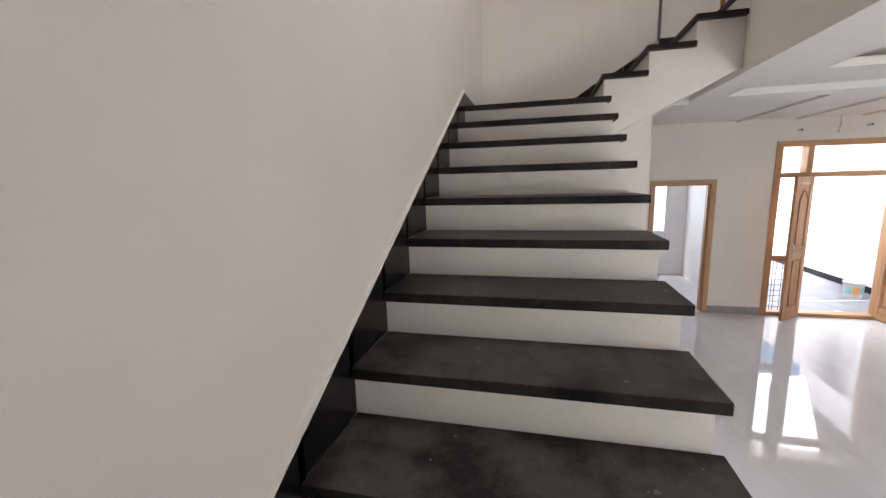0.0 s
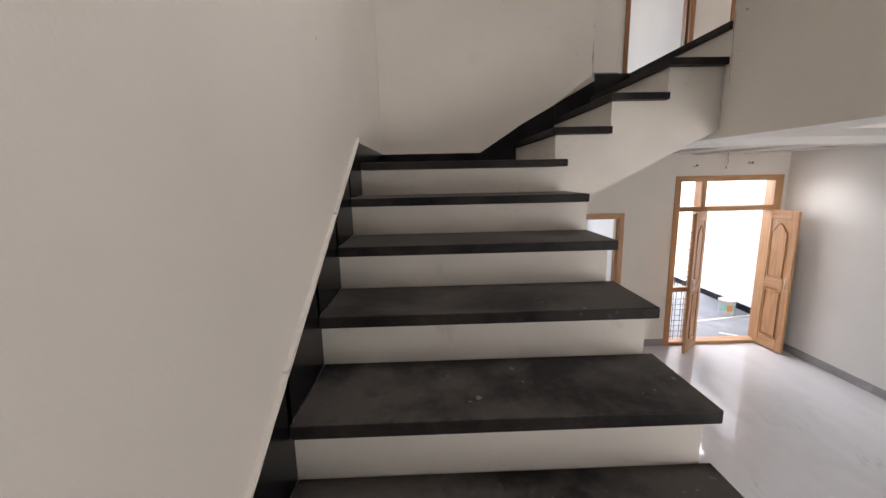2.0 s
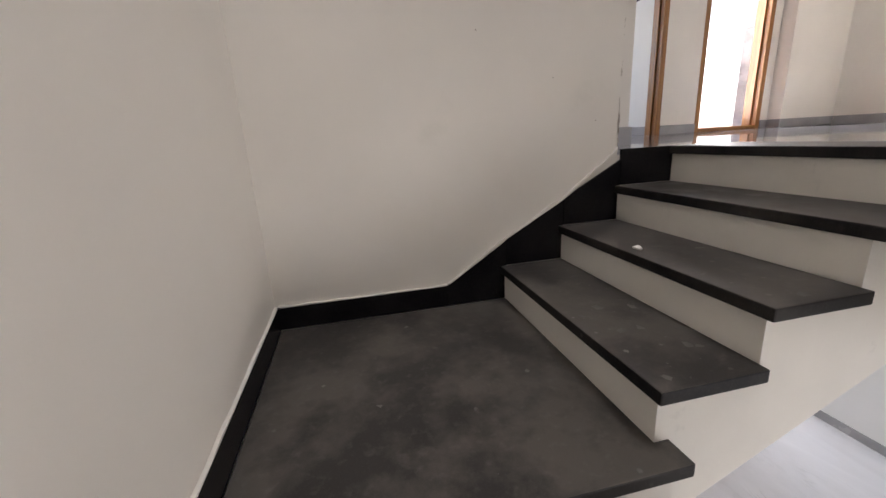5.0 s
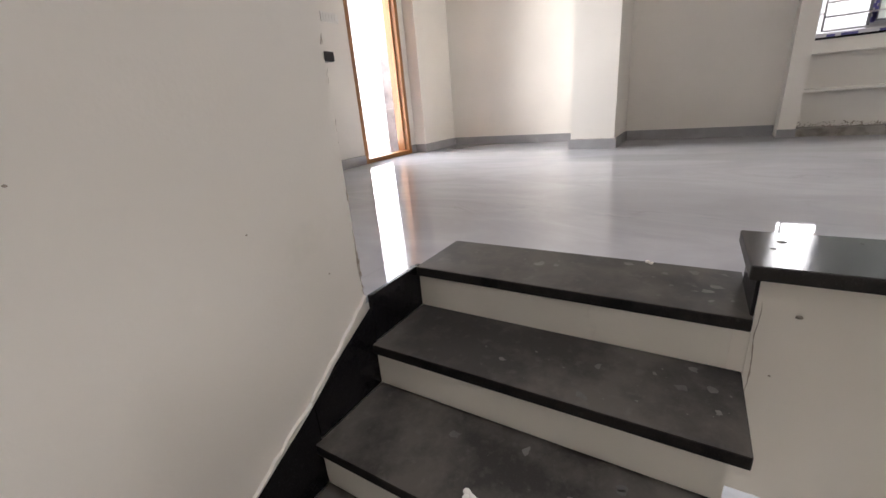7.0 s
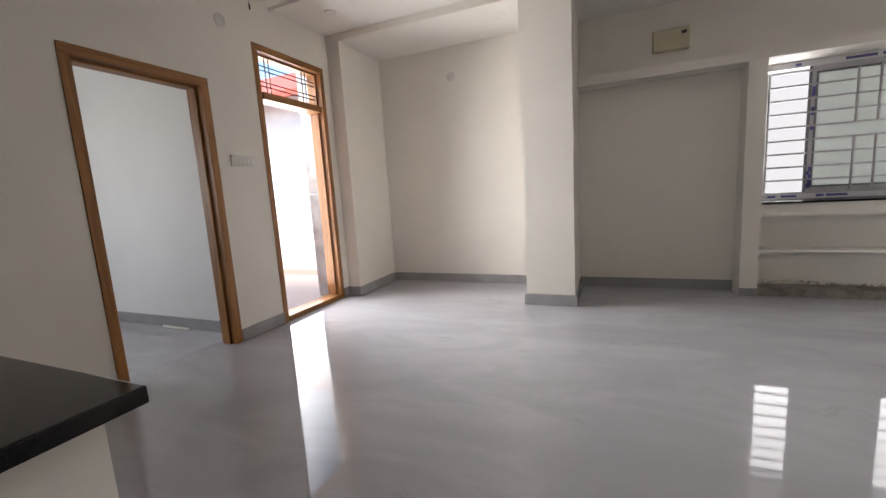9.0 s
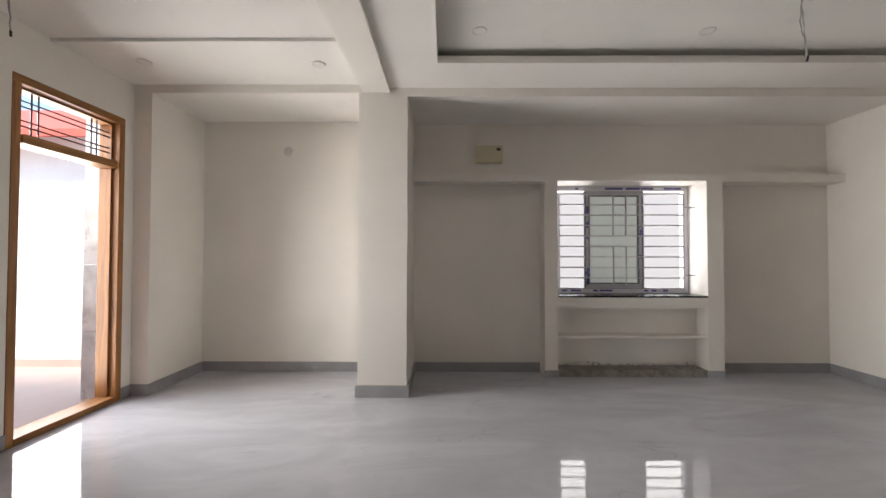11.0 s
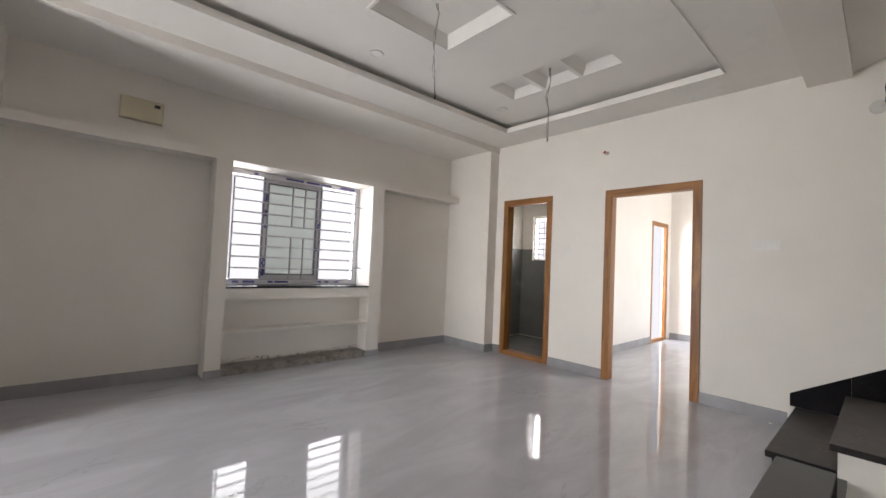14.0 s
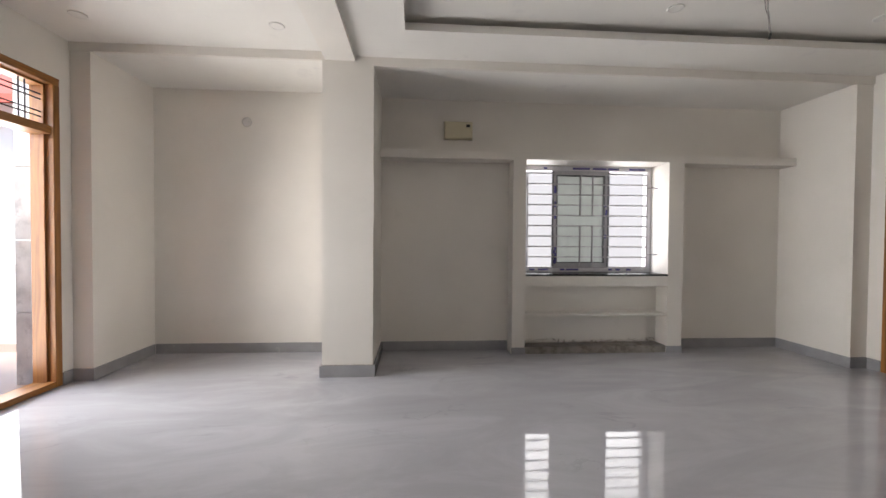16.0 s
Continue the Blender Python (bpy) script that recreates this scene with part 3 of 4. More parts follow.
def build_stairs():
    s = thing("staircase", (0.55, -2.5, ZG), "turning staircase with black granite treads and white risers", "staircase")
    inv = s.matrix_world.inverted()

    def own(name, bm, mat, label=""):
        bmesh.ops.transform(bm, matrix=inv, verts=list(bm.verts))
        part(name, bm, mat, s, label)

    def own_tread(x0, x1, y0, y1, z):
        bm = boxes((x0, x1, y0, y1, z - 0.038, z))
        soften(bm, 0.005, 2)
        dusty_top(bm)
        own("tread", bm, (GRANITE if z > -0.7 else TRODDEN, EDGE))
        spots(x0, x1, y0, y1, z, *((26, 0.017) if y1 > -0.1 and x0 > 0.5 else (13, 0.0085)))

    rnd = random.Random(21)
    spot_bm = bmesh.new()

    def spots(x0, x1, y0, y1, z, count=13, size=0.0085):
        """Dried whitewash drops, thickest towards the open side."""
        bm = spot_bm
        along_x = (x1 - x0) > (y1 - y0) or y1 > -0.1 and x0 < 0.1
        for i in range(count):
            far = rnd.random() ** 2.2 if i < count - 3 else rnd.random()
            side = rnd.uniform(0.05, 0.95)
            if along_x:
                cx, cy = x1 - 0.03 - far * (x1 - x0 - 0.06) * 0.75, y0 + 0.02 + side * (y1 - y0 - 0.05)
            else:
                cx, cy = x0 + 0.02 + side * (x1 - x0 - 0.05), y0 + 0.03 + far * (y1 - y0 - 0.06) * 0.75
            big = rnd.random() ** 3
            r = 0.0014 + size * big
            n, turn, long = 9, rnd.uniform(0, 6.28), rnd.uniform(1.0, 2.4 - big)
            ring = []
            for k in range(n):
                a = 6.2832 * k / n
                q = r * rnd.uniform(0.45, 1.25)
                u, v = q * long * math.cos(a), q * math.sin(a)
                ring.append(bm.verts.new((cx + u * math.cos(turn) - v * math.sin(turn), cy + u * math.sin(turn) + v * math.cos(turn), z + 0.0006)))
            bm.faces.new(ring)

    def ragged(ua, za, ub, zb, w):
        """A strip along a slope whose upper edge is broken unevenly."""
        n = 12
        low = [(ua + (ub - ua) * i / n, za + (zb - za) * i / n + (rnd.uniform(-0.004, 0.0) if 0 < i < n else 0)) for i in range(n + 1)]
        return low + [(u, z + w * rnd.uniform(0.45, 1.15)) for u, z in low[::-1]]

    y0, z0 = -1.11, -4 * RISE
    last = 10
    # main flight
    for k in range(1, last + 1):
        own_tread(0.016, 1.10, y0 - GO * k, y0 - GO * (k - 1) + 0.028, z0 - RISE * k)
    top = []
    for k in range(last + 1, 0, -1):
        y = y0 - GO * (k - 1) + 0.03
        top += [(y, z0 - RISE * k - 0.04), (y, z0 - RISE * (k - 1) - 0.04)]
    top += [(-1.02, z0 - 0.04), (-1.02, z0 - 0.29)]
    top += [(y0 - GO * last + 0.03, z0 - RISE * (last + 1) - 0.25)]
    bm = bmesh.new()
    prism(bm, top, "x", 0.0, 1.07)
    own("flight", bm, RISER)
    # corner landing
    own_tread(0.016, 1.10, y0, -0.016, z0)
    own("landing", boxes((0.0, 1.07, -1.02, 0.0, z0 - 0.29, z0 - 0.04)), RISER)
    # short flight up to the hall
    top = [(1.07, z0 - 0.29)]
    for j in range(1, 5):
        x = 1.035 + 0.2975 * (j - 1) + 0.02
        zt = z0 + RISE * j
        own_tread(x - 0.02, x + 0.2975 + (0.0 if j < 4 else 0.01), -1.055 if j < 3 else -1.062, -0.016, zt + (0.003 if j == 4 else 0))
        top += [(x, zt - RISE - 0.04), (x, zt - 0.04)]
    top += [(XH, -0.04), (XH, -0.53)]
    bm = bmesh.new()
    prism(bm, top[1:] + [(1.07, -0.962)], "y", -1.025, 0.0)
    own("flight", bm, RISER)
    # lower landing and first steps from the ground floor
    zl = z0 - RISE * (last + 1)
    own_tread(0.016, 1.10, YS + 0.016, y0 - GO * last + 0.028, zl)
    own("landing", boxes((0.0, 1.07, YS, y0 - GO * last + 0.03, zl - 0.29, zl - 0.04)), RISER)
    n = round((zl - ZG) / RISE)
    for j in range(1, n):
        own_tread(1.07 + 0.3 * (j - 1), 1.10 + 0.3 * j, YS + 0.016, -4.1, zl - RISE * j)
        own("riser", boxes((1.072 + 0.3 * (j - 1), 1.07 + 0.3 * j, YS, -4.13, ZG, zl - RISE * j - 0.04)), RISER)
    # skirting stones, one to a step
    t = 0.014
    for k in range(last + 1):
        ya, yb = y0 - GO * k, y0 - GO * (k - 1)
        za = z0 - RISE * k
        if k == 0:
            continue
        bm = bmesh.new()
        prism(bm, [(ya + 0.002, za), (yb - 0.001 + 0.03, za), (yb - 0.001 + 0.03, za + RISE + 0.115), (ya + 0.002 + 0.03, za + 0.115), (ya + 0.002, za + 0.105)], "x", 0.001, t)
        own("skirting", bm, POLISHED)
        bm = bmesh.new()
        prism(bm, ragged(ya + 0.03, za + 0.116, yb + 0.029, za + RISE + 0.116, 0.015), "x", 0.001, 0.0148)
        own("plaster_edge", bm, PAINT, "rough plaster edge over the skirting")
    own("skirting", boxes((0.001, t, y0 + 0.03, -0.001, z0, z0 + 0.10)), POLISHED)
    own("skirting", boxes((t, 0.77, -t, -0.001, z0, z0 + 0.10)), POLISHED)
    for (ua, ub, ax, lo, hi) in ((0.02, 0.77, "y", -0.0125, -0.001), (y0 + 0.04, -0.02, "x", 0.001, 0.0125)):
        bm = bmesh.new()
        prism(bm, ragged(ua, z0 + 0.101, ub, z0 + 0.101, 0.009), ax, lo, hi)
        own("plaster_edge", bm, PAINT, "rough plaster edge over the skirting")
    for j in range(1, 4):
        xa = 1.035 + 0.2975 * (j - 1)
        zt = z0 + RISE * j
        if j == 1:
            bm = bmesh.new()
            prism(bm, [(0.771, z0), (xa + 0.03, z0), (xa + 0.03, zt + 0.12), (0.771, z0 + 0.10)], "y", -t, -0.001)
            own("skirting", bm, POLISHED)
        bm = bmesh.new()
        xb = xa + 0.2975
        if j == 3:
            prism(bm, [(xa + 0.031, zt), (xb + 0.028, zt), (xb + 0.028, 0.003), (1.66, 0.003), (xa + 0.031, zt + 0.125)], "y", -t, -0.001)
        else:
            prism(bm, [(xa + 0.031, zt), (xb + 0.028, zt), (xb + 0.028, zt + RISE + 0.12), (xa + 0.031, zt + 0.125)], "y", -t, -0.001)
        own("skirting", bm, POLISHED)
    for (xa, za), (xb, zb) in (((0.78, z0 + 0.102), (1.064, z0 + RISE + 0.122)), ((1.066, z0 + RISE + 0.126), (1.36, z0 + 2 * RISE + 0.122)), ((1.363, z0 + 2 * RISE + 0.122), (1.64, z0 + 4 * RISE - 0.005))):
        bm = bmesh.new()
        prism(bm, ragged(xa, za, xb, zb, 0.016), "y", -0.013, -0.001)
        own("plaster_edge", bm, PAINT, "rough plaster edge over the skirting")
    own("cheek", boxes((1.646, XH, 0.0, 0.119, -0.60, -0.024)), RISER)
    own("floor_edge", boxes((1.646, XH, 0.0, 0.119, -0.023, -0.0005)), FLOOR, "polished floor stone beside the top step")
    bmesh.ops.transform(spot_bm, matrix=inv, verts=list(spot_bm.verts))
    part("dried_whitewash", spot_bm, SPOT, s, "dried whitewash spots")["kind"] = "stuff"
    return s


build_stairs()


def build_upper_stairs():
    s = thing("staircase", (2.0, -4.4, 0), "black granite steps rising along the wall to the floor above", "staircase")
    inv = s.matrix_world.inverted()

    def own(name, bm, mat):
        bmesh.ops.transform(bm, matrix=inv, verts=list(bm.verts))
        part(name, bm, mat, s)

    for j in range(1, 7):
        xn = 2.25 - 0.285 * (j - 1)
        bm = boxes((xn - 0.315, xn, YS + 0.016, -3.69 if j > 1 else -3.80, RISE * j - 0.038, RISE * j))
        soften(bm, 0.005, 2)
        dusty_top(bm)
        own("tread", bm, (GRANITE, EDGE))
        own("riser", boxes((xn - 0.30, xn - 0.03, YS, -3.72 if j > 1 else -3.83, max(0.001, RISE * (j - 1) - 0.2), RISE * j - 0.04)), POLISHED if j == 1 else RISER)
        bm = bmesh.new()
        xa, xb = xn - 0.03 if j > 1 else 2.285, xn - 0.314
        slope = RISE / 0.285
        prism(bm, [(xa, RISE * (j - 1) if j > 1 else RISE), (xb, RISE * j), (xb, 0.268 + (2.285 - xb) * slope), (xa, 0.268 + (2.285 - xa) * slope)], "y", YS + 0.001, YS + 0.014)
        own("skirting", bm, POLISHED)
    own("landing", boxes((0.001, 0.57, YS, -3.72, RISE * 7 - 0.2, RISE * 7)), GRANITE)


build_upper_stairs()
k = thing("kerb", (2.07, -2.35, 0), "raised black granite kerb along the stair opening", "kerb")
bm = boxes((-0.172, 0.125, -1.449, 1.318, 0.122, 0.1595))
soften(bm, 0.005, 2)
dusty_top(bm)
part("cap", bm, (KERBTOP, EDGE), k)
rnd = random.Random(8)
bm = bmesh.new()
for i in range(40):
    cx, cy, r = rnd.uniform(-0.14, 0.10), rnd.uniform(-1.25, 1.28), 0.002 + 0.012 * rnd.random() ** 2.5
    ring = [bm.verts.new((cx + r * rnd.uniform(0.75, 1.15) * math.cos(6.2832 * q / 10), cy + r * rnd.uniform(0.75, 1.15) * math.sin(6.2832 * q / 10), 0.1601)) for q in range(10)]
    bm.faces.new(ring)
part("dried_whitewash", bm, SPOT, k, "dried whitewash spots")["kind"] = "stuff"
part("body", boxes((-0.118, 0.10, -1.449, 1.294, 0.001, 0.121)), POLISHED, k)
bm = bmesh.new()
prism(bm, [(1.95, 2.80), (0.0, 3.55), (0.0, 3.85), (1.95, 3.1)], "y", YS, -3.7)
tagged(mesh_object("stair_soffit", bm, PAINT), "painted underside of the stairs above", "stair soffit", kind="structure")

# low wall with a granite top beyond the stairs
w = thing("low_wall", (1.89, 1.4, 0), "low white wall with a black granite top", "low wall")
part("body", boxes((-0.12, 0.11, -1.0, 1.004, 0.0, 0.777)), PAINT, w)
bm = boxes((-0.16, 0.175, -1.03, 1.004, 0.778, 0.815))
soften(bm, 0.005, 2)
dusty_top(bm)
part("cap", bm, (KERBTOP, EDGE), w)
bm = boxes((-0.134, 0.124, -1.014, -1.0, 0, BH), (0.11, 0.124, -1.0, 1.0, 0, BH))
part("skirting", bm, BASE, w)


# ---- doors ----
def door_frame(name, x0, x1, yc, z0, z1, depth, label, sill=False, face=0.085, mat=WOOD, matx=WOOD_X):
    """A wooden frame in a wall along x; (x0, x1) and z1 are its outside."""
    d = thing(name, ((x0 + x1) / 2, yc, z0), label, "door frame", kind="structure")
    h, w = z1 - z0, (x1 - x0) / 2
    a, b = -depth / 2, depth / 2
    for sx in (-1, 1):
        lo, hi = sorted((sx * w, sx * (w - face)))
        bm = boxes((lo, hi, a, b, 0, h - face))
        lo, hi = sorted((sx * (w - face), sx * (w - face - 0.018)))
        box(bm, lo, hi, a + 0.06, b - 0.0, 0, h - face)
        soften(bm, 0.003, 1)
        part("jamb", bm, mat, d)
    bm = boxes((-w, w, a, b, h - face, h), (-w + face, w - face, a + 0.06, b, h - face - 0.018, h - face))
    soften(bm, 0.003, 1)
    part("head", bm, matx, d)
    if sill:
        bm = boxes((-w + face, w - face, a, b, 0.001, 0.05))
        soften(bm, 0.003, 1)
        part("sill", bm, matx, d)
    return d


door_frame("door_1", 3.0, 3.93, 2.47, 0, 2.13, 0.15, "varnished teak door frame with no door in it", face=0.062)
door_frame("door_2", 2.93, 3.88, -5.11, 0, 2.1, 0.15, "varnished teak door frame with no door in it", face=0.062)
door_frame("door_3", 4.565, 5.34, -5.11, 0, 2.11, 0.15, "varnished teak bathroom door frame with a sill", sill=True, face=0.06)
door_frame("door_6", 2.25, 3.15, 2.47, ZG, -1.32, 0.15, "light teak door frame on the ground floor", face=0.07, mat=LEAF, matx=LEAF_X)
d = door_frame("door_4", 4.41, 5.36, 2.485, 0, 2.55, 0.17, "varnished teak balcony door frame with a barred transom", sill=True, face=0.06)
bm = boxes((-0.4, 0.4, -0.085, 0.085, 2.08, 2.145))
soften(bm, 0.003, 1)
part("transom", bm, WOOD_X, d)
for z in (2.22, 2.26, 2.36, 2.40):
    bm = bmesh.new()
    cylinder(bm, (-0.41, 0.0, z), (0.41, 0.0, z), 0.006, 8)
    part("bar", bm, IRON, d)
for x in (0.22, 0.27, -0.27, -0.22):
    bm = bmesh.new()
    cylinder(bm, (x, 0.0, 2.14), (x, 0.0, 2.48), 0.006, 8)
    part("bar", bm, IRON, d)


def entrance():
    d = thing("door_5", (4.645, 2.475, ZG), "light teak entrance with two open leaves and barred sidelight", "door", kind="structure")
    h, a, b = 2.545, -0.085, 0.085
    rows = (("jamb", LEAF, (-0.785, -0.70, a, b, 0, h - 0.08)), ("jamb", LEAF, (0.665, 0.785, a, b, 0, h - 0.08)), ("head", LEAF_X, (-0.785, 0.785, a, b, h - 0.08, h)),
            ("mullion", LEAF, (-0.40, -0.33, a, b, 0.05, h - 0.08)), ("transom", LEAF_X, (-0.70, -0.40, a, b, 2.04, 2.11)), ("transom", LEAF_X, (-0.33, 0.665, a, b, 2.04, 2.11)),
            ("sill", LEAF_X, (-0.70, 0.665, a, b, 0.001, 0.05)), ("rail", LEAF_X, (-0.70, -0.40, -0.04, 0.04, 0.83, 0.90)))
    for nm, mt, r in rows:
        bm = boxes(r)
        soften(bm, 0.004, 1)
        part(nm, bm, mt, d)
    for z0, z1 in ((0.06, 0.82), (0.91, 2.03)):
        for i in range(int((z1 - z0) / 0.085)):
            bm = bmesh.new()
            z = z0 + 0.05 + i * 0.085
            cylinder(bm, (-0.70, 0.0, z), (-0.40, 0.0, z), 0.0036, 6)
            part("bar", bm, IRON, d)
        for x in (-0.63, -0.59, -0.51, -0.47):
            bm = bmesh.new()
            cylinder(bm, (x, 0.0, z0), (x, 0.0, z1), 0.0036, 6)
            part("bar", bm, IRON, d)

    def leaf(hinge_x, turn, flip):
        lf = new("leaf")
        lf.parent = d
        lf.matrix_local = pose(hinge_x, -0.03 if flip < 0 else a, 0.02, 0, 0, turn)
        lf["label"] = "open teak door leaf with two carved panels"
        wd, t, hh = 0.495 * flip, 0.038, 2.03

        def r(x0, x1, y0, y1, z0, z1):
            p, q = sorted((x0 * flip, x1 * flip))
            return (p, q, y0, y1, z0, z1)
        for nm, mt, q in (("stile", LEAF, r(0, 0.10, 0, t, 0, hh)), ("stile", LEAF, r(0.395, 0.495, 0, t, 0, hh)), ("rail", LEAF_X, r(0.10, 0.395, 0, t, 0, 0.16)),
                          ("rail", LEAF_X, r(0.10, 0.395, 0, t, 0.90, 1.04)), ("rail", LEAF_X, r(0.10, 0.395, 0, t, 1.90, hh))):
            bm = boxes(q)
            soften(bm, 0.004, 1)
            part(nm, bm, mt, lf)
        part("panel", soften(boxes(r(0.10, 0.395, 0.010, t - 0.010, 0.16, 0.90)), 0.002, 1), LEAF, lf)
        part("panel", soften(boxes(r(0.10, 0.395, 0.010, t - 0.010, 1.04, 1.90)), 0.002, 1), LEAF, lf)
        part("panel", soften(boxes(r(0.135, 0.36, 0.002, t - 0.002, 0.20, 0.86)), 0.008, 1), LEAF, lf, "raised field panel")
        # raised panel with an arched top
        arch = [(0.135, 1.08), (0.36, 1.08), (0.36, 1.72)]
        for i in range(1, 12):
            u = i / 12
            arch.append((0.36 - 0.225 * u, 1.72 + 0.12 * math.sin(math.pi * u) ** 1.6))
        arch.append((0.135, 1.72))
        bm = bmesh.new()
        prism(bm, [(x * flip, z) for x, z in arch], "y", 0.002, t - 0.002)
        part("panel", bm, LEAF, lf, "raised panel with an arched top")
        lower = [(0.135, 0.20), (0.36, 0.20), (0.36, 0.86), (0.135, 0.86)]
        for y in (0.002, t - 0.002):
            for ring in (arch, lower):
                bm = bmesh.new()
                tube(bm, [(x * flip, y, z) for x, z in ring + ring[:1]], 0.0075, 6)
                part("moulding", bm, WOOD, lf, "darker carved moulding")
        for y in (-0.03, t + 0.03):
            bm = bmesh.new()
            xx = 0.45 * flip
            tube(bm, [(xx, 0 if y < 0 else t, 0.95), (xx, y, 0.97), (xx, y, 1.09), (xx, 0 if y < 0 else t, 1.11)], 0.009, 8)
            part("handle", bm, WHITEP, lf, "bright metal pull handle", True)
    leaf(-0.33, -139, 1)
    leaf(0.665, 93, -1)


entrance()


# ---- the barred window and its niche ----
def niche():
    n = thing("window_niche", (6.08, -2.56, 0), "cream plastered piers and shelves built round the window", "niche")
    X0 = 0.0
    for y0, y1 in ((0.81, 0.952), (-0.982, -0.807)):
        part("pier", wavy_box(X0, 0.209, y0, y1, 0.0, 2.118, "z", 0.004), PAINT, n)
        part("skirting", boxes((X0 - 0.008, X0, y0 - 0.004, y1 + 0.004, 0, 0.075)), BASE, n)
    part("sill_wall", boxes((X0, 0.209, -0.807, 0.81, 0.745, 0.86)), PAINT, n)
    part("head_wall", boxes((X0, 0.209, -0.807, 0.81, 2.128, 2.20)), PAINT, n)
    part("sill", soften(boxes((X0 - 0.012, 0.36, -0.806, 0.807, 0.861, 0.879)), 0.002, 1), POLISHED, n, "black granite window sill")
    part("ledge", wavy_box(X0, 0.209, 0.81, 2.386, 2.118, 2.20, "y", 0.005), PAINT, n, "plastered ledge over the alcove")
    part("ledge", wavy_box(X0, 0.209, -2.31, -0.807, 2.118, 2.20, "y", 0.005), PAINT, n, "plastered ledge over the alcove")
    part("shelf", soften(boxes((X0 + 0.01, 0.209, -0.807, 0.81, 0.415, 0.44)), 0.003, 1), PAINT, n)
    part("plinth", boxes((X0 + 0.012, 0.209, -0.807, 0.81, 0.0, 0.075)), DIRTY, n, "dirty grey stone plinth")
    bm = bmesh.new()
    rnd = random.Random(5)
    for i in range(300):
        y = rnd.uniform(-0.78, 0.79)
        s = rnd.uniform(0.002, 0.0065)
        m = pose(0.205 - rnd.random() ** 2 * 0.07, y, 0.078 + rnd.random() ** 2 * (0.02 + 0.03 * abs(math.sin(y * 2.3))), rnd.uniform(0, 360), rnd.uniform(0, 360), 0) @ Matrix.Diagonal((s, s * 2.2, s * 0.8, 1))
        bmesh.ops.create_icosphere(bm, subdivisions=1, radius=1, matrix=m)
    part("plaster_rubble", bm, PLASTER, n, "crumbled plaster left along the back")["kind"] = "stuff"
    return n


niche()


def window():
    w = thing("window_1", (6.44, -2.56, 0.88), "three-light sliding window with a steel grille before it", "window", kind="structure")
    y0, y1, h = -0.80, 0.80, 1.245
    for nm, r in (("frame", (-0.03, 0.06, y0, y1, 0.0, 0.055)), ("frame", (-0.03, 0.06, y0, y1, h - 0.055, h)), ("frame", (-0.03, 0.06, y0, y0 + 0.05, 0.055, h - 0.055)), ("frame", (-0.03, 0.06, y1 - 0.05, y1, 0.055, h - 0.055))):
        part(nm, soften(boxes(r), 0.003, 1), ALU, w)
    # the closed middle sash of frosted glass
    a, b = -0.275, 0.40
    SASH = material("sash_frame_grey", (0.42, 0.415, 0.435), 0.4, vary=0.08, scale=12, bump=0.03)
    for nm, r in (("sash", (-0.028, 0.0, a, b, 0.055, 0.12)), ("sash", (-0.028, 0.0, a, b, h - 0.12, h - 0.055)), ("sash", (-0.028, 0.0, a, a + 0.06, 0.12, h - 0.12)), ("sash", (-0.028, 0.0, b - 0.06, b, 0.12, h - 0.12))):
        part(nm, soften(boxes(r), 0.002, 1), SASH, w)
    for r in ((-0.0295, -0.012, a + 0.042, a + 0.06, 0.105, h - 0.105), (-0.0295, -0.012, b - 0.06, b - 0.042, 0.105, h - 0.105), (-0.0295, -0.012, a + 0.06, b - 0.06, 0.105, 0.12), (-0.0295, -0.012, a + 0.06, b - 0.06, h - 0.12, h - 0.105)):
        part("gasket", boxes(r), DARKALU, w)
    for yy in (a, b):
        part("track", boxes((-0.031, -0.0285, yy - 0.012, yy + 0.012, 0.056, h - 0.056)), DARKALU, w)
    part("pane", boxes((-0.018, -0.012, a + 0.055, b - 0.055, 0.115, h - 0.115)), FROST, w, "frosted greenish glass pane")
    # bits of blue protective film left on the frames
    rnd = random.Random(3)
    for i in range(40):
        sash = i % 2
        if sash:
            yy = rnd.choice((a + 0.03, b - 0.03)) + rnd.uniform(-0.008, 0.008)
            zz = rnd.uniform(0.12, h - 0.14)
            r = (-0.0318, -0.0305, yy - 0.012, yy + 0.012, zz - rnd.uniform(0.02, 0.06), zz)
        else:
            zz = rnd.choice((0.028, h - 0.028))
            yy = rnd.uniform(y0 + 0.05, y1 - 0.15)
            r = (-0.0325, -0.031, yy, yy + rnd.uniform(0.04, 0.12), zz - 0.011, zz + 0.011)
        part("film", boxes(r), STICK, w, "patch of blue protective film")
    # grille
    g = new("grille")
    g.parent = w
    g.matrix_local = Matrix.Translation((-0.145, 0.0, 0.0))
    g["label"] = "grey steel window grille"
    gy0, gy1, gz0, gz1 = -0.68, 0.735, 0.062, 1.135

    def bar(r):
        part("bar", boxes(r), STEEL, g)
    t = 0.0072
    for y in (gy0, gy1):
        bar((-t, t, y - t, y + t, gz0, gz1))
    zs = [gz0 + (gz1 - gz0) * i / 9 for i in range(10)]
    for z in zs:
        bar((-t, t, gy0 + t, gy1 - t, z - t, z + t))
    for y in (0.115, -0.03):
        for i, j in ((0, 4), (5, 9)):
            bar((-t, t, y - t, y + t, zs[i] + t, zs[j] - t))
    for z in (zs[1] + 0.03, zs[8] - 0.03):
        bar((-t, t, -0.805, gy0 - t, z - t, z + t))
        bar((-t, t, gy1 + t, 0.806, z - t, z + t))


window()


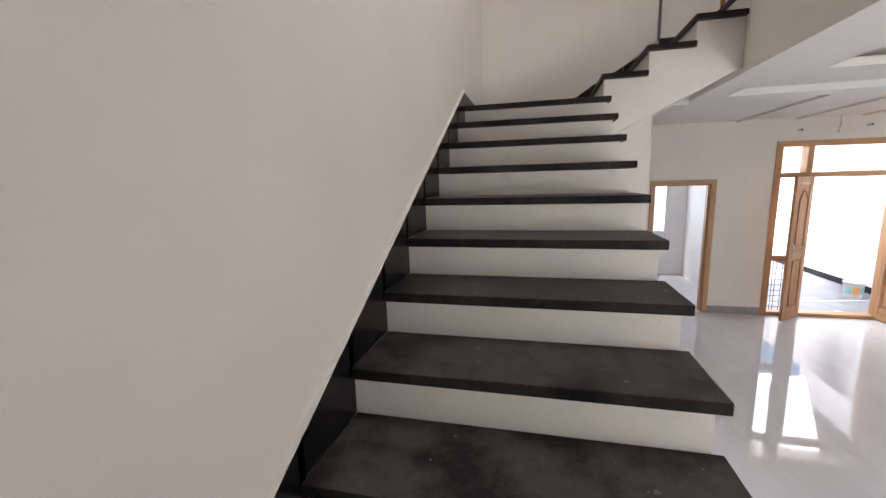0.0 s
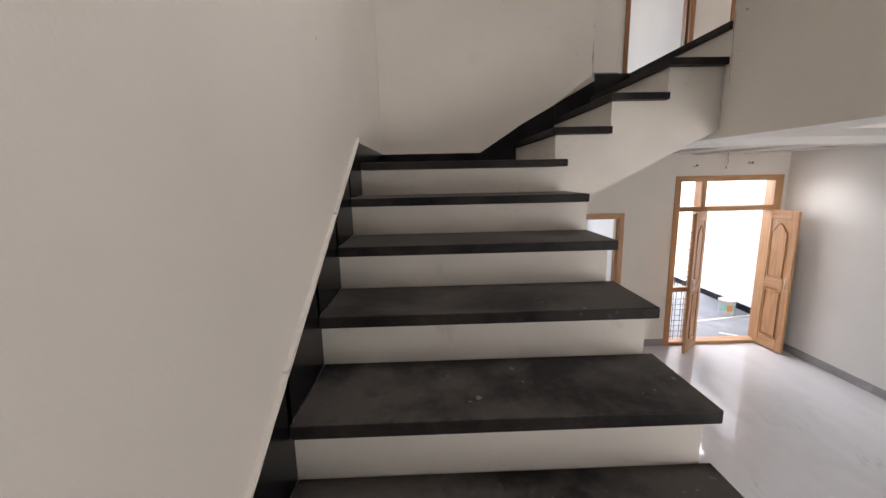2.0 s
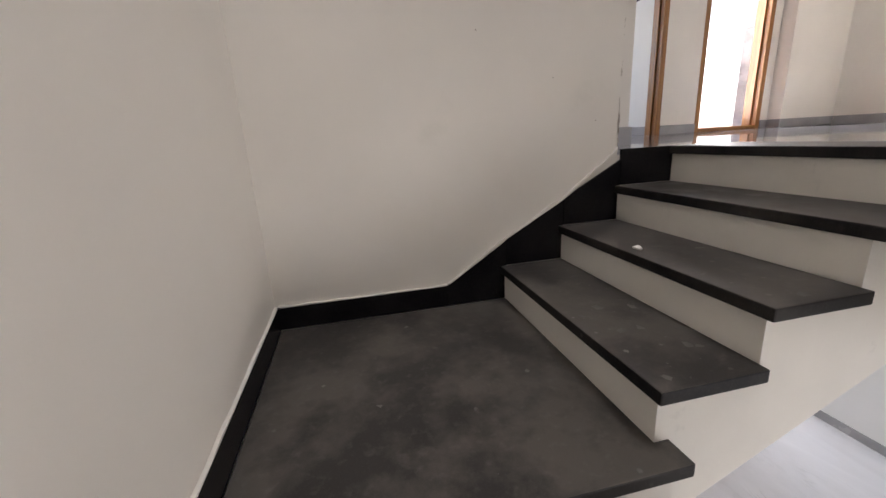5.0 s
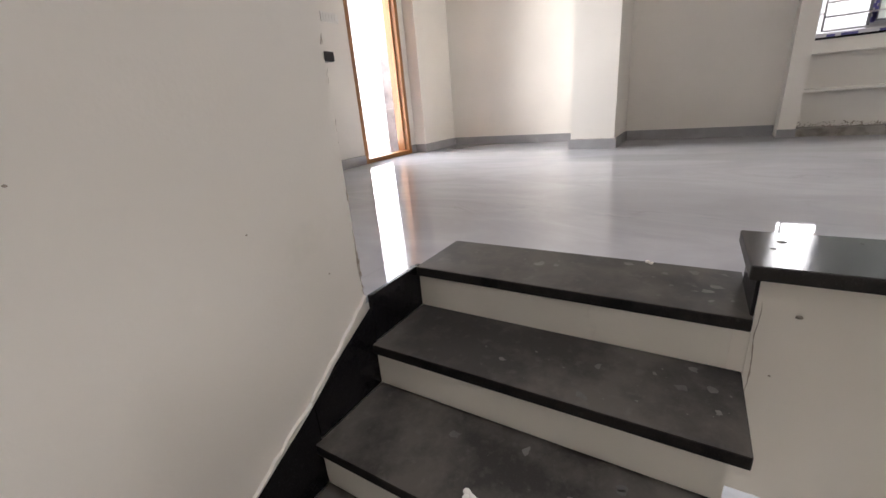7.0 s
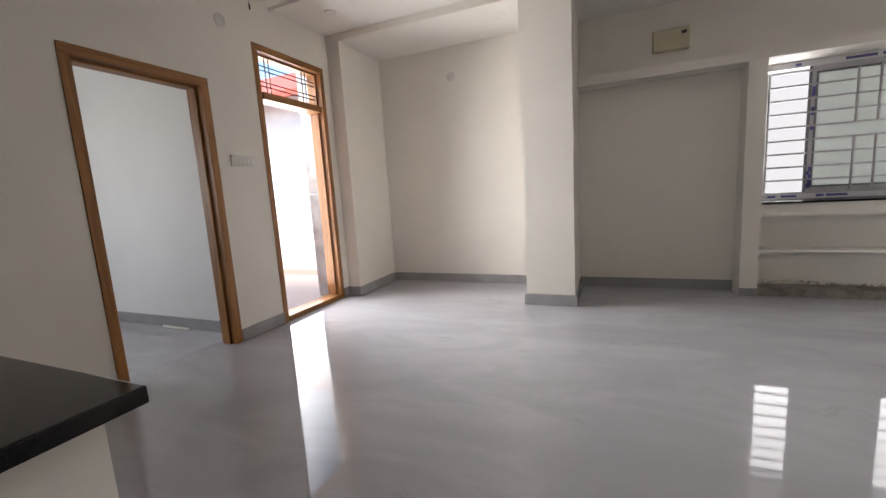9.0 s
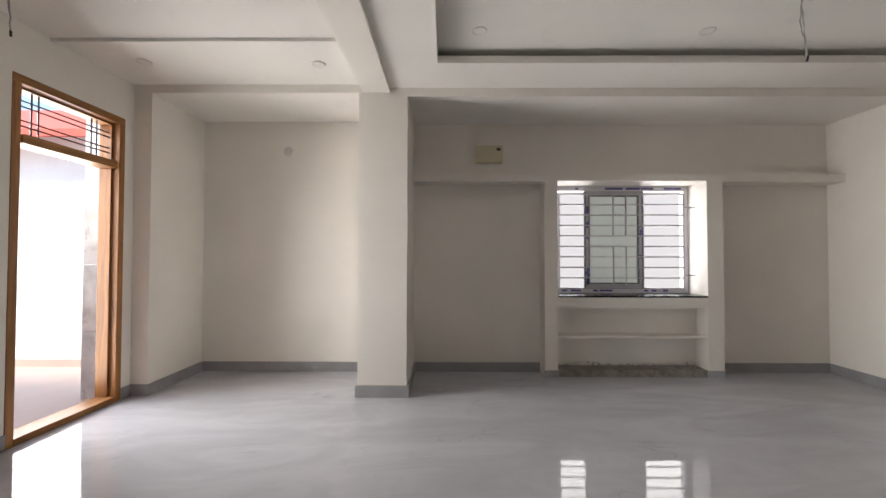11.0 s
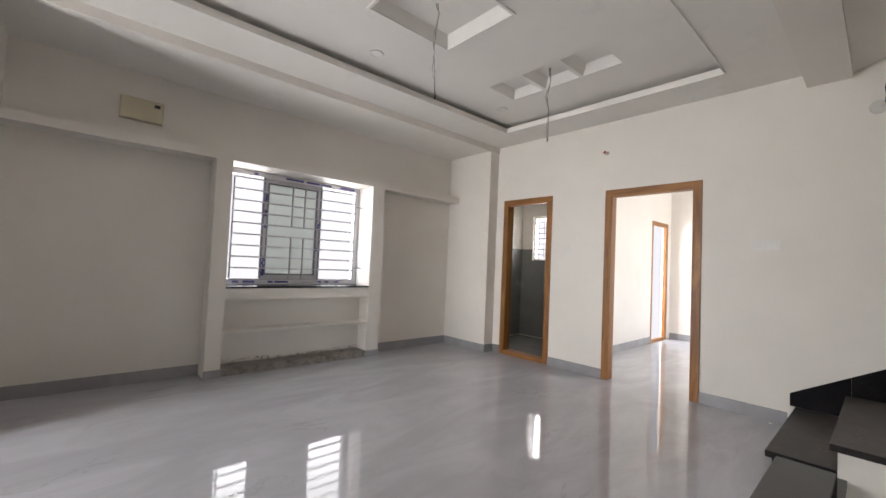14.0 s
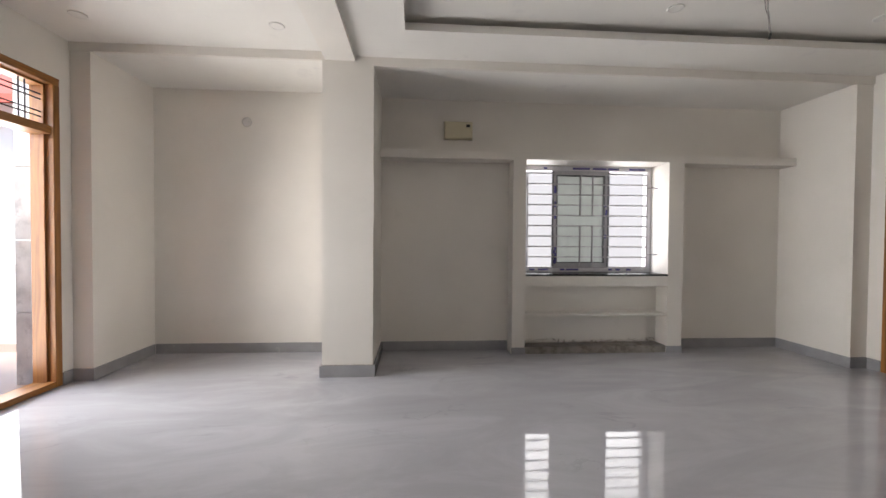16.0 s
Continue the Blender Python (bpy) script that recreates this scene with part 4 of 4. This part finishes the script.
# ---- rooms beyond the doorways ----
structure("wall_bath", PAINT,
          wall_rows("x", 4.45, 6.4, -6.78, -6.63, -0.3, 2.9, [(5.60, 5.97, 1.33, 2.1)]) + [(6.2, 6.4, -6.63, -5.195, -0.3, 2.9), (4.45, 4.565, -6.63, -5.195, -0.3, 2.9)],
          "white upper walls of the bathroom", "wall")
structure("bath_tiling", DADO, [(4.565, 5.60, -6.63, -6.622, 0.0, 1.52), (5.97, 6.2, -6.63, -6.622, 0.0, 1.52), (5.60, 5.97, -6.63, -6.622, 0.0, 1.33), (6.192, 6.2, -6.622, -5.195, 0.0, 1.52), (4.565, 4.573, -6.622, -5.195, 0.0, 1.52)],
          "dark grey wall tiles of the bathroom", "wall tiles")
structure("floor_bath", DADO, [(4.565, 6.2, -6.63, -5.195, -0.2, -0.02)], "dark grey bathroom floor", "floor")
structure("ceiling_bath", CEIL, [(4.45, 6.4, -6.78, -5.195, 2.9, 3.05)], "plain bathroom ceiling", "ceiling")
structure("floor_bedroom", FLOOR, [(0.9, 4.45, -8.83, -5.195, -0.2, 0.0)], "polished light floor of the bedroom", "floor")
structure("wall_bedroom_east", PAINT, wall_rows("y", -8.83, -6.78, 4.45, 4.51, -0.3, 2.9, [(-8.7, -7.94, 0.0, 2.1)]),
          "cream bedroom wall with a doorway to the outside", "wall")
structure("wall_bedroom_south", PAINT, [(0.7, 4.6, -9.0, -8.83, -0.3, 2.9)], "cream bedroom wall", "wall")
# The west opening is assumed, out of view, to let daylight into the bedroom
structure("wall_bedroom_west", PAINT, wall_rows("y", -8.83, -5.195, 0.7, 0.9, -0.3, 2.9, [(-8.2, -6.6, 0.8, 2.4)]), "cream bedroom wall with an assumed opening out of view", "wall")
structure("ceiling_bedroom", CEIL, [(0.7, 4.6, -9.0, -5.195, 2.9, 3.05)], "plain bedroom ceiling", "ceiling")
baseboard((4.45 - BT, 4.45, -7.94, -5.2, 0, BH), (0.9, 4.45 - BT, -8.83, -8.83 + BT, 0, BH))
d = thing("door_7", (4.525, -8.32, 0), "orange teak door frame open to the daylight", "door frame", kind="structure")
for r, nm in (((-0.075, -0.015, -0.38, -0.31, 0.0, 2.03), "jamb"), ((-0.075, -0.015, 0.31, 0.38, 0.0, 2.03), "jamb"), ((-0.075, -0.015, -0.38, 0.38, 2.03, 2.1), "head"), ((-0.075, -0.015, -0.31, 0.31, 0.001, 0.04), "sill")):
    part(nm, soften(boxes(r), 0.003, 1), WOOD, d)
# The opening in the far wall is unseen, added for the room's fill lamp
structure("wall_north_room", COOL,
          [(4.07, 4.22, 2.605, 5.2, -0.3, 2.95), (1.4, 1.6, 2.605, 5.2, -0.3, 2.95)] + wall_rows("x", 1.4, 4.22, 5.2, 5.35, -0.3, 2.95, [(1.7, 2.9, 0.8, 2.2)]),
          "cool white walls of the room behind the hall", "wall")
structure("floor_north_room", FLOOR, [(1.6, 4.07, 2.605, 5.2, -0.2, 0.0)], "polished grey floor of the back room", "floor")
structure("ceiling_north_room", CEIL, [(1.4, 4.22, 2.605, 5.35, 2.95, 3.1)], "plain ceiling of the back room", "ceiling")
baseboard((4.07 - BT, 4.07, 2.605, 5.2, 0, BH))
# Far wall opening is made up, out of view, to admit fill light
structure("wall_ground_room", COOL,
          [(3.6, 3.8, 2.605, 5.0, -3.6, -0.3), (1.0, 1.2, 2.605, 5.0, -3.6, -0.3)] + wall_rows("x", 1.0, 3.8, 5.0, 5.15, -3.6, -0.3, [(1.6, 3.2, -2.4, -0.9)]),
          "cool white walls of the ground floor room", "wall")
structure("floor_ground_room", FLOOR_G, [(1.2, 3.6, 2.605, 5.0, -3.41, ZG)], "pale floor of the ground floor room", "floor")
structure("ceiling_ground_room", CEIL, [(1.0, 3.8, 2.605, 5.15, -0.3, -0.21)], "plain ceiling of the ground floor room", "ceiling")

# bathroom window
w = thing("window_2", (5.785, -6.69, 1.33), "small white bathroom window with crossing bars", "window", kind="structure")
for r in ((-0.185, 0.185, -0.03, 0.03, 0, 0.035), (-0.185, 0.185, -0.03, 0.03, 0.735, 0.77), (-0.185, -0.15, -0.03, 0.03, 0.035, 0.735), (0.15, 0.185, -0.03, 0.03, 0.035, 0.735)):
    part("frame", soften(boxes(r), 0.002, 1), WHITEP, w)
for i in range(7):
    z = 0.1 + i * 0.093
    part("bar", boxes((-0.15, 0.15, 0.04, 0.05, z - 0.008, z + 0.008)), STEEL, w)
for x in (-0.05, 0.05):
    part("bar", boxes((x - 0.008, x + 0.008, 0.0505, 0.06, 0.03, 0.74)), STEEL, w)

# ---- balcony and yard ----
structure("balcony_floor", BALC, [(4.22, 6.6, 2.605, 5.3, -0.3, -0.02)], "pinkish tiled balcony floor", "floor")
b = thing("parapet", (6.55, 3.95, 0), "white balcony parapet with a tiled foot", "parapet")
part("wall", boxes((-0.05, 0.05, -1.345, 1.25, -0.02, 0.95)), OUTWALL, b)
part("wall", boxes((-2.33, -0.05, 1.15, 1.25, -0.02, 0.95)), OUTWALL, b)
part("foot", boxes((-0.06, -0.05, -1.3, 1.15, -0.02, 0.07)), BALC, b)
p = thing("pier", (5.62, 2.72, 0), "grey veined stone pier beside the balcony door", "pier")
for i in range(5):
    z = -0.02 + i * 0.62
    part("slab", soften(boxes((-0.18, 0.18, -0.114, 0.12, z, z + 0.615)), 0.002, 1), CLAD, p)
structure("yard_wall", OUTWALL, [(6.35, 6.5, 2.605, 9.0, -3.6, -1.2), (-0.2, 6.5, 9.0, 9.15, -3.6, -1.2), (-0.2, 0.0, 5.15, 9.0, -3.6, -1.2)], "white compound wall round the yard", "wall")
structure("trim", POLISHED, [(6.335, 6.35, 2.62, 8.98, -3.42, -3.30), (0.0, 6.335, 8.985, 9.0, -3.42, -3.30)], "black stone band at the foot of the yard wall", "trim")
for i, (a, c) in enumerate((((5.15, 2.95), (5.55, 2.62)), ((4.9, 3.45), (6.3, 3.70)))):
    dx, dy = c[0] - a[0], c[1] - a[1]
    ln = math.hypot(dx, dy)
    bm = bmesh.new()
    box(bm, 0, ln, -0.025, 0.025, 0, 0.004)
    o = tagged(mesh_object("tile_band", bm, WHITELINE), "white tile band set in the yard floor", "floor band", kind="structure")
    o.matrix_world = pose(a[0], a[1], -3.42, 0, 0, math.degrees(math.atan2(dy, dx)))

# Added glowing panels cover the dull horizon beyond the window and bedroom door
structure("backdrop", GLOW_PANEL, [(10.5, 10.6, -16.0, 4.0, -3.6, 5.0), (1.0, 10.6, -16.1, -16.0, -3.6, 11.0)], "glowing pale backdrop panels standing for daylight outside", "backdrop")

bk = thing("bucket", (5.9, 3.8, -3.42), "white plastic paint bucket standing in the yard", "bucket")
bm = bmesh.new()
lathe(bm, [(0.115, 0.0), (0.12, 0.008), (0.14, 0.27), (0.147, 0.272), (0.147, 0.29), (0.141, 0.292), (0.137, 0.285), (0.117, 0.02), (0.02, 0.018)])
part("body", bm, WHITEP, bk, smooth=True)
bm = bmesh.new()
tube(bm, [(0.145 * math.cos(a), 0.02 + 0.05 * math.sin(a), 0.27 - 0.10 * math.sin(a)) for a in [math.pi * i / 12 for i in range(13)]], 0.003, 6)
part("handle", bm, GREYP, bk, smooth=True)
for a0, mt, nm in ((190, TEAL, "label"), (235, ORANGE, "label"), (280, TEAL, "label")):
    bm = bmesh.new()
    n = 6
    lo = [bm.verts.new(((0.1315 + 0.0) * math.cos(radians(a0 + 40 * i / n)), 0.1315 * math.sin(radians(a0 + 40 * i / n)), 0.09)) for i in range(n + 1)]
    hi = [bm.verts.new((0.1395 * math.cos(radians(a0 + 40 * i / n)), 0.1395 * math.sin(radians(a0 + 40 * i / n)), 0.21)) for i in range(n + 1)]
    for i in range(n):
        bm.faces.new((lo[i], lo[i + 1], hi[i + 1], hi[i]))
    part(nm, bm, mt, bk, "coloured printed patch")

h = thing("house", (12.5, 8.5, -3.6), "white neighbouring house with a red sloping roof", "house")
part("wall", boxes((-2.5, 2.5, -3.5, 3.5, 0, 7.4)), OUTWALL, h)
bm = bmesh.new()
prism(bm, [(-3.2, 7.35), (0.0, 8.9), (3.2, 7.35), (3.2, 7.2), (0.0, 8.7), (-3.2, 7.2)], "y", -4.0, 4.0)
part("roof", bm, REDROOF, h)


# ---- fittings ----
def downlight(x, y, z, lit=False):
    o = thing("downlight", (x, y, z), "round lit downlight in the white ceiling" if lit else "round unlit white downlight in the ceiling", "downlight", "ceiling downlights")
    bm = bmesh.new()
    lathe(bm, [(0.045, -0.001), (0.047, -0.006), (0.056, -0.007), (0.060, -0.001)], 24)
    part("ring", bm, WHITEP, o, smooth=True)
    bm = bmesh.new()
    lathe(bm, [(0.044, -0.0045), (0.042, -0.0055), (0.01, -0.006)], 24)
    part("diffuser", bm, LAMPLIT if lit else WHITEP, o)
    return o


for x, y, z in ((5.06, 0.54, ZN), (5.02, 1.98, ZN), (4.705, -0.78, ZT), (4.715, -2.49, ZT), (4.70, -4.16, ZT)):
    downlight(x, y, z)
downlight(5.03, 1.76, -0.50, True)
sd = bpy.data.lights.new("downlight_beam", "SPOT")
sd.energy, sd.spot_size, sd.spot_blend, sd.shadow_soft_size, sd.color = 5, radians(120), 0.7, 0.05, (1.0, 0.95, 0.88)
new("downlight_beam", sd).matrix_world = look((5.03, 1.76, -0.52), (5.03, 1.76, -3))


def hanging_wire(pts, label):
    """Loose flex hanging out of the ceiling, with a bared end."""
    o = thing("hanging_wire", pts[0], label, "wire", "loose ceiling wires")
    p0 = Vector(pts[0])
    rel = [Vector(p) - p0 for p in pts]
    dense = []
    for a, c in zip(rel, rel[1:]):
        dense += [a.lerp(c, i / 4) + Vector((noise.noise(a * 9 + Vector((i, 0, 0))) * 0.008, noise.noise(c * 7 + Vector((0, i, 0))) * 0.008, 0)) for i in range(4)]
    dense.append(rel[-1])
    for k, off in enumerate(((0, 0, 0), (0.006, 0.004, 0))):
        bm = bmesh.new()
        tube(bm, [q + Vector(off) * (1 + 0.8 * math.sin(i * 0.9 + k)) for i, q in enumerate(dense)], 0.0035, 6)
        part("strand", bm, WIRE, o, smooth=True)
    bm = bmesh.new()
    cylinder(bm, dense[-1], dense[-1] + Vector((0.004, 0.003, -0.03)), 0.006, 8)
    part("tape", bm, BLACKP, o, "black tape on the wire end")


hanging_wire([(3.93, -2.50, ZT + 0.08), (3.92, -2.51, 3.0), (3.935, -2.49, 2.80), (3.912, -2.475, 2.66), (3.935, -2.505, 2.54), (3.90, -2.49, 2.385)], "grey loose wire hanging from the ceiling recess")
hanging_wire([(3.865, -3.85, ZT + 0.08), (3.865, -3.86, 2.95), (3.895, -3.85, 2.80), (3.855, -3.83, 2.64), (3.865, -3.84, 2.40)], "grey loose wire hanging from a ceiling coffer")
hanging_wire([(4.55, 2.36, -0.50), (4.55, 2.365, -0.56), (4.555, 2.36, -0.62), (4.545, 2.37, -0.69)], "thin grey wire hanging over the entrance")
hanging_wire([(3.80, 1.80, ZN), (3.81, 1.81, 2.8), (3.84, 1.80, 2.65), (3.85, 1.80, 2.5)], "grey loose wire hanging near the balcony door")


def fuse_box():
    o = thing("fuse_box", (XE, -1.022, 2.463), "cream distribution box with one black switch", "fuse box")
    part("case", soften(boxes((-0.045, -0.001, -0.158, 0.158, -0.098, 0.098)), 0.006, 2), CREAM, o)
    part("cover", soften(boxes((-0.056, -0.0455, -0.15, 0.15, -0.09, 0.09)), 0.005, 2), CREAM, o)
    part("switch", soften(boxes((-0.064, -0.0565, -0.13, -0.085, 0.035, 0.065)), 0.002, 1), BLACKP, o, "black switch window")


fuse_box()


def round_plate(x, y, z, turn, label):
    o = thing("junction_cover", (x, y, z), label, "junction cover", "round junction covers")
    o.matrix_world = pose(x, y, z, 90, 0, turn)
    bm = bmesh.new()
    lathe(bm, [(0.052, 0.001), (0.052, 0.004), (0.047, 0.007), (0.01, 0.008)], 24)
    part("cover", bm, COVER, o, smooth=True)
    bm = bmesh.new()
    cylinder(bm, (0.02, 0, 0.007), (0.02, 0, 0.009), 0.005, 8)
    part("screw", bm, GREYP, o)


round_plate(XE, 1.272, 2.506, -90, "round white junction cover on the alcove wall")
round_plate(3.544, YN, 2.60, 0, "round white junction cover over the doorway")
round_plate(1.80, YS, 2.505, 180, "round white junction cover above the steps")
round_plate(4.12, YN, 2.62, 0, "round white junction cover by the balcony door")


def switch_plate(x, y, z, turn, n, label, w=0.22):
    o = thing("switch_plate", (x, y, z), label, "switch plate", "wall switch plates")
    o.matrix_world = pose(x, y, z, 0, 0, turn)
    part("plate", soften(boxes((-w / 2, w / 2, 0.001, 0.012, -0.045, 0.045)), 0.003, 1), WHITEP, o)
    for i in range(n):
        a = -w / 2 + 0.02 + i * (w - 0.04) / n
        part("rocker", soften(boxes((a + 0.003, a + (w - 0.04) / n - 0.003, 0.0125, 0.018, -0.03, 0.03)), 0.002, 1), WHITEP, o)


switch_plate(2.452, YS, 1.475, 0, 4, "white switch plate beside the bedroom doorway", 0.20)
switch_plate(4.167, YN, 1.512, 180, 5, "white switch plate beside the balcony door", 0.24)
switch_plate(4.35, YS, 1.44, 0, 1, "tiny white switch plate between the doorways", 0.05)



def conduit_stub(at, way, r, label, end):
    """A short pipe end standing out of a wall, way being +1 or -1 along y."""
    c = thing("conduit_stub", at, label, "conduit", "wall conduit stubs")
    bm = bmesh.new()
    cylinder(bm, (0, 0.001 * way, 0), (0, 0.06 * way, 0), r, 14)
    part("pipe", bm, WHITEP, c)
    bm = bmesh.new()
    cylinder(bm, (0, 0.0605 * way, 0), (0, 0.068 * way, 0), r * 0.77, 14)
    part("cap", bm, end, c)


conduit_stub((3.874, YS, 2.524), 1, 0.022, "short white conduit stub with a red end", REDP)
conduit_stub((4.105, YN, -0.671), -1, 0.018, "short white conduit stub over the entrance", BLACKP)
conduit_stub((4.895, YN, -0.645), -1, 0.018, "short white conduit stub over the entrance", BLACKP)

pp = thing("pipe_offcut", (4.03, 3.4, 0), "white plastic pipe offcut lying on the floor", "pipe")
bm = bmesh.new()
cylinder(bm, (-0.01, -0.19, 0.012), (0.0, 0.19, 0.012), 0.0115, 10)
part("pipe", bm, WHITEP, pp, smooth=False)

# rough timber prop on the upper steps, with wire tied to it
tp = thing("timber_prop", (1.50, -4.095, 0.504), "rough brown timber prop leaning from the upper steps", "timber prop")
bm = bmesh.new()
n = 12
rings = []
for i in range(26):
    z = i * 0.0955
    c0 = Vector((0.018 * math.sin(i * 0.55) + 0.075 * z, 0.015 * math.cos(i * 0.42) + 0.075 * z, z))
    rr = 0.038 + 0.008 * noise.noise(Vector((0, 0, i * 0.7))) + (0.008 if i in (7, 15, 21) else 0)
    rings.append([bm.verts.new(c0 + Vector((rr * (1 + 0.12 * noise.noise(Vector((k, i * 0.6, 0)))) * math.cos(2 * math.pi * k / n), rr * math.sin(2 * math.pi * k / n), 0))) for k in range(n)])
for s, t in zip(rings, rings[1:]):
    for k in range(n):
        bm.faces.new((s[k], s[(k + 1) % n], t[(k + 1) % n], t[k]))
bm.faces.new(rings[0][::-1])
bm.faces.new(rings[-1])
part("pole", bm, POLE, tp, smooth=True)
for off in (0.0, 0.022):
    bm = bmesh.new()
    tube(bm, [(0.185, 0.15, 2.06), (0.205 + off, 0.16, 1.97), (0.222 + off * 1.5, 0.162, 1.86), (0.245 + off, 0.17, 1.76), (0.26 + off * 0.3, 0.17, 1.68)], 0.004, 6)
    part("wire", bm, BLACKP, tp, "dark tie wire", True)

# broken plaster along the end of the stair wall
ch = thing("plaster_chips", (1.645, 0.0, 0.0), "chipped plaster along the wall corner", "plaster chips", kind="stuff")
bm = bmesh.new()
rnd = random.Random(11)
for i in range(60):
    z = rnd.choice((rnd.uniform(0.02, 0.16), rnd.uniform(0.28, 0.78)))
    s = rnd.uniform(0.001, 0.0036)
    bmesh.ops.create_icosphere(bm, subdivisions=1, radius=1, matrix=pose(rnd.uniform(-0.004, 0.002), rnd.uniform(-0.002, 0.002), z, rnd.uniform(-15, 15), rnd.uniform(-20, 20), 0) @ Matrix.Diagonal((s * 0.45, s * 0.5, s * 6, 1)))
part("chips", bm, PLASTER, ch)["kind"] = "stuff"
for at, axis, r in (((1.9415, -1.15, 0.022), "x", 0.013), ((1.9415, -1.12, -0.16), "x", 0.006), ((0.001, -2.05, 0.05), "x", 0.006), ((0.0008, -1.75, -0.28), "x", 0.008), ((1.30, -0.001, 0.33), "y", 0.005), ((0.95, -0.001, 0.52), "y", 0.006), ((1.52, -0.001, 0.14), "y", 0.006)):
    m = thing("wall_scar", at, "small dark knock in the painted wall", "wall scar", "knocks in the plaster")
    bm = bmesh.new()
    r *= 0.6
    sc = (r * 0.3, r, r * 0.7) if axis == "x" else (r, r * 0.3, r * 0.7)
    bmesh.ops.create_icosphere(bm, subdivisions=2, radius=1, matrix=Matrix.Diagonal((*sc, 1)))
    for v in bm.verts:
        v.co *= 1 + 0.35 * noise.noise(v.co * 260)
    part("scar", bm, PLASTER, m)

# long cracks in the plaster
for at, run, axis in (((XH - 0.009, -1.082, -0.13), 0.36, "x"), ((1.6455, 0.012, 0.62), 0.30, "x"), ((1.636, -0.0008, 0.16), 0.16, "y")):
    m = thing("wall_crack", at, "thin dark crack running up the plaster", "wall crack", "knocks in the plaster")
    bm = bmesh.new()
    steps = 22
    edge_a, edge_b, drift = [], [], 0.0
    for i in range(steps + 1):
        drift += rnd.uniform(-0.0022, 0.0022)
        w = 0.0004 + 0.0021 * rnd.random() ** 1.5 * math.sin(math.pi * i / steps)
        z = -run / 2 + run * i / steps
        edge_a.append((drift - w, z))
        edge_b.append((drift + w, z))
    prism(bm, edge_a + edge_b[::-1], axis, -0.0006, 0.0006)
    part("crack", bm, PLASTER, m)


def crumb(at, r, seed, label):
    """A loose lump of dried plaster."""
    m = thing("plaster_crumb", at, label, "plaster crumb", "loose plaster crumbs")
    g = random.Random(seed)
    for k in range(4):
        bm = bmesh.new()
        bmesh.ops.create_icosphere(bm, subdivisions=2, radius=r * g.uniform(0.5, 1.0))
        for v in bm.verts:
            v.co *= 1 + 0.4 * noise.noise(v.co * 90 + Vector((seed, k, 0)))
            v.co.z = max(0.0, v.co.z * 0.55 + r * 0.25)
        bmesh.ops.translate(bm, vec=(g.uniform(-r, r), g.uniform(-1.6, 1.6) * r, 0), verts=list(bm.verts))
        part("lump", bm, RISER, m)


crumb((1.385, -0.489, -2 * RISE), 0.016, 3, "white plaster crumb lying on a granite step")
crumb((2.239, -0.799, 0.003), 0.009, 4, "broken white grout at the edge of the top step")
crumb((2.401, -4.981, 0.0), 0.007, 6, "small plaster crumb on the polished floor")

dirt = thing("plaster_dirt", (5.437, 0.054, BH), "brown plaster dirt along the baseboard of the column", "plaster dirt", kind="stuff")
bm = bmesh.new()
for i in range(90):
    u = rnd.uniform(-0.235, 0.235)
    r = rnd.uniform(0.0012, 0.0042)
    bmesh.ops.create_icosphere(bm, subdivisions=1, radius=1, matrix=pose(rnd.uniform(0.002, 0.017), u, rnd.random() ** 2 * 0.007, rnd.uniform(0, 90), rnd.uniform(0, 90), 0) @ Matrix.Diagonal((r, r * 2.4, r * 0.8, 1)))
part("dirt", bm, PLASTER, dirt)["kind"] = "stuff"
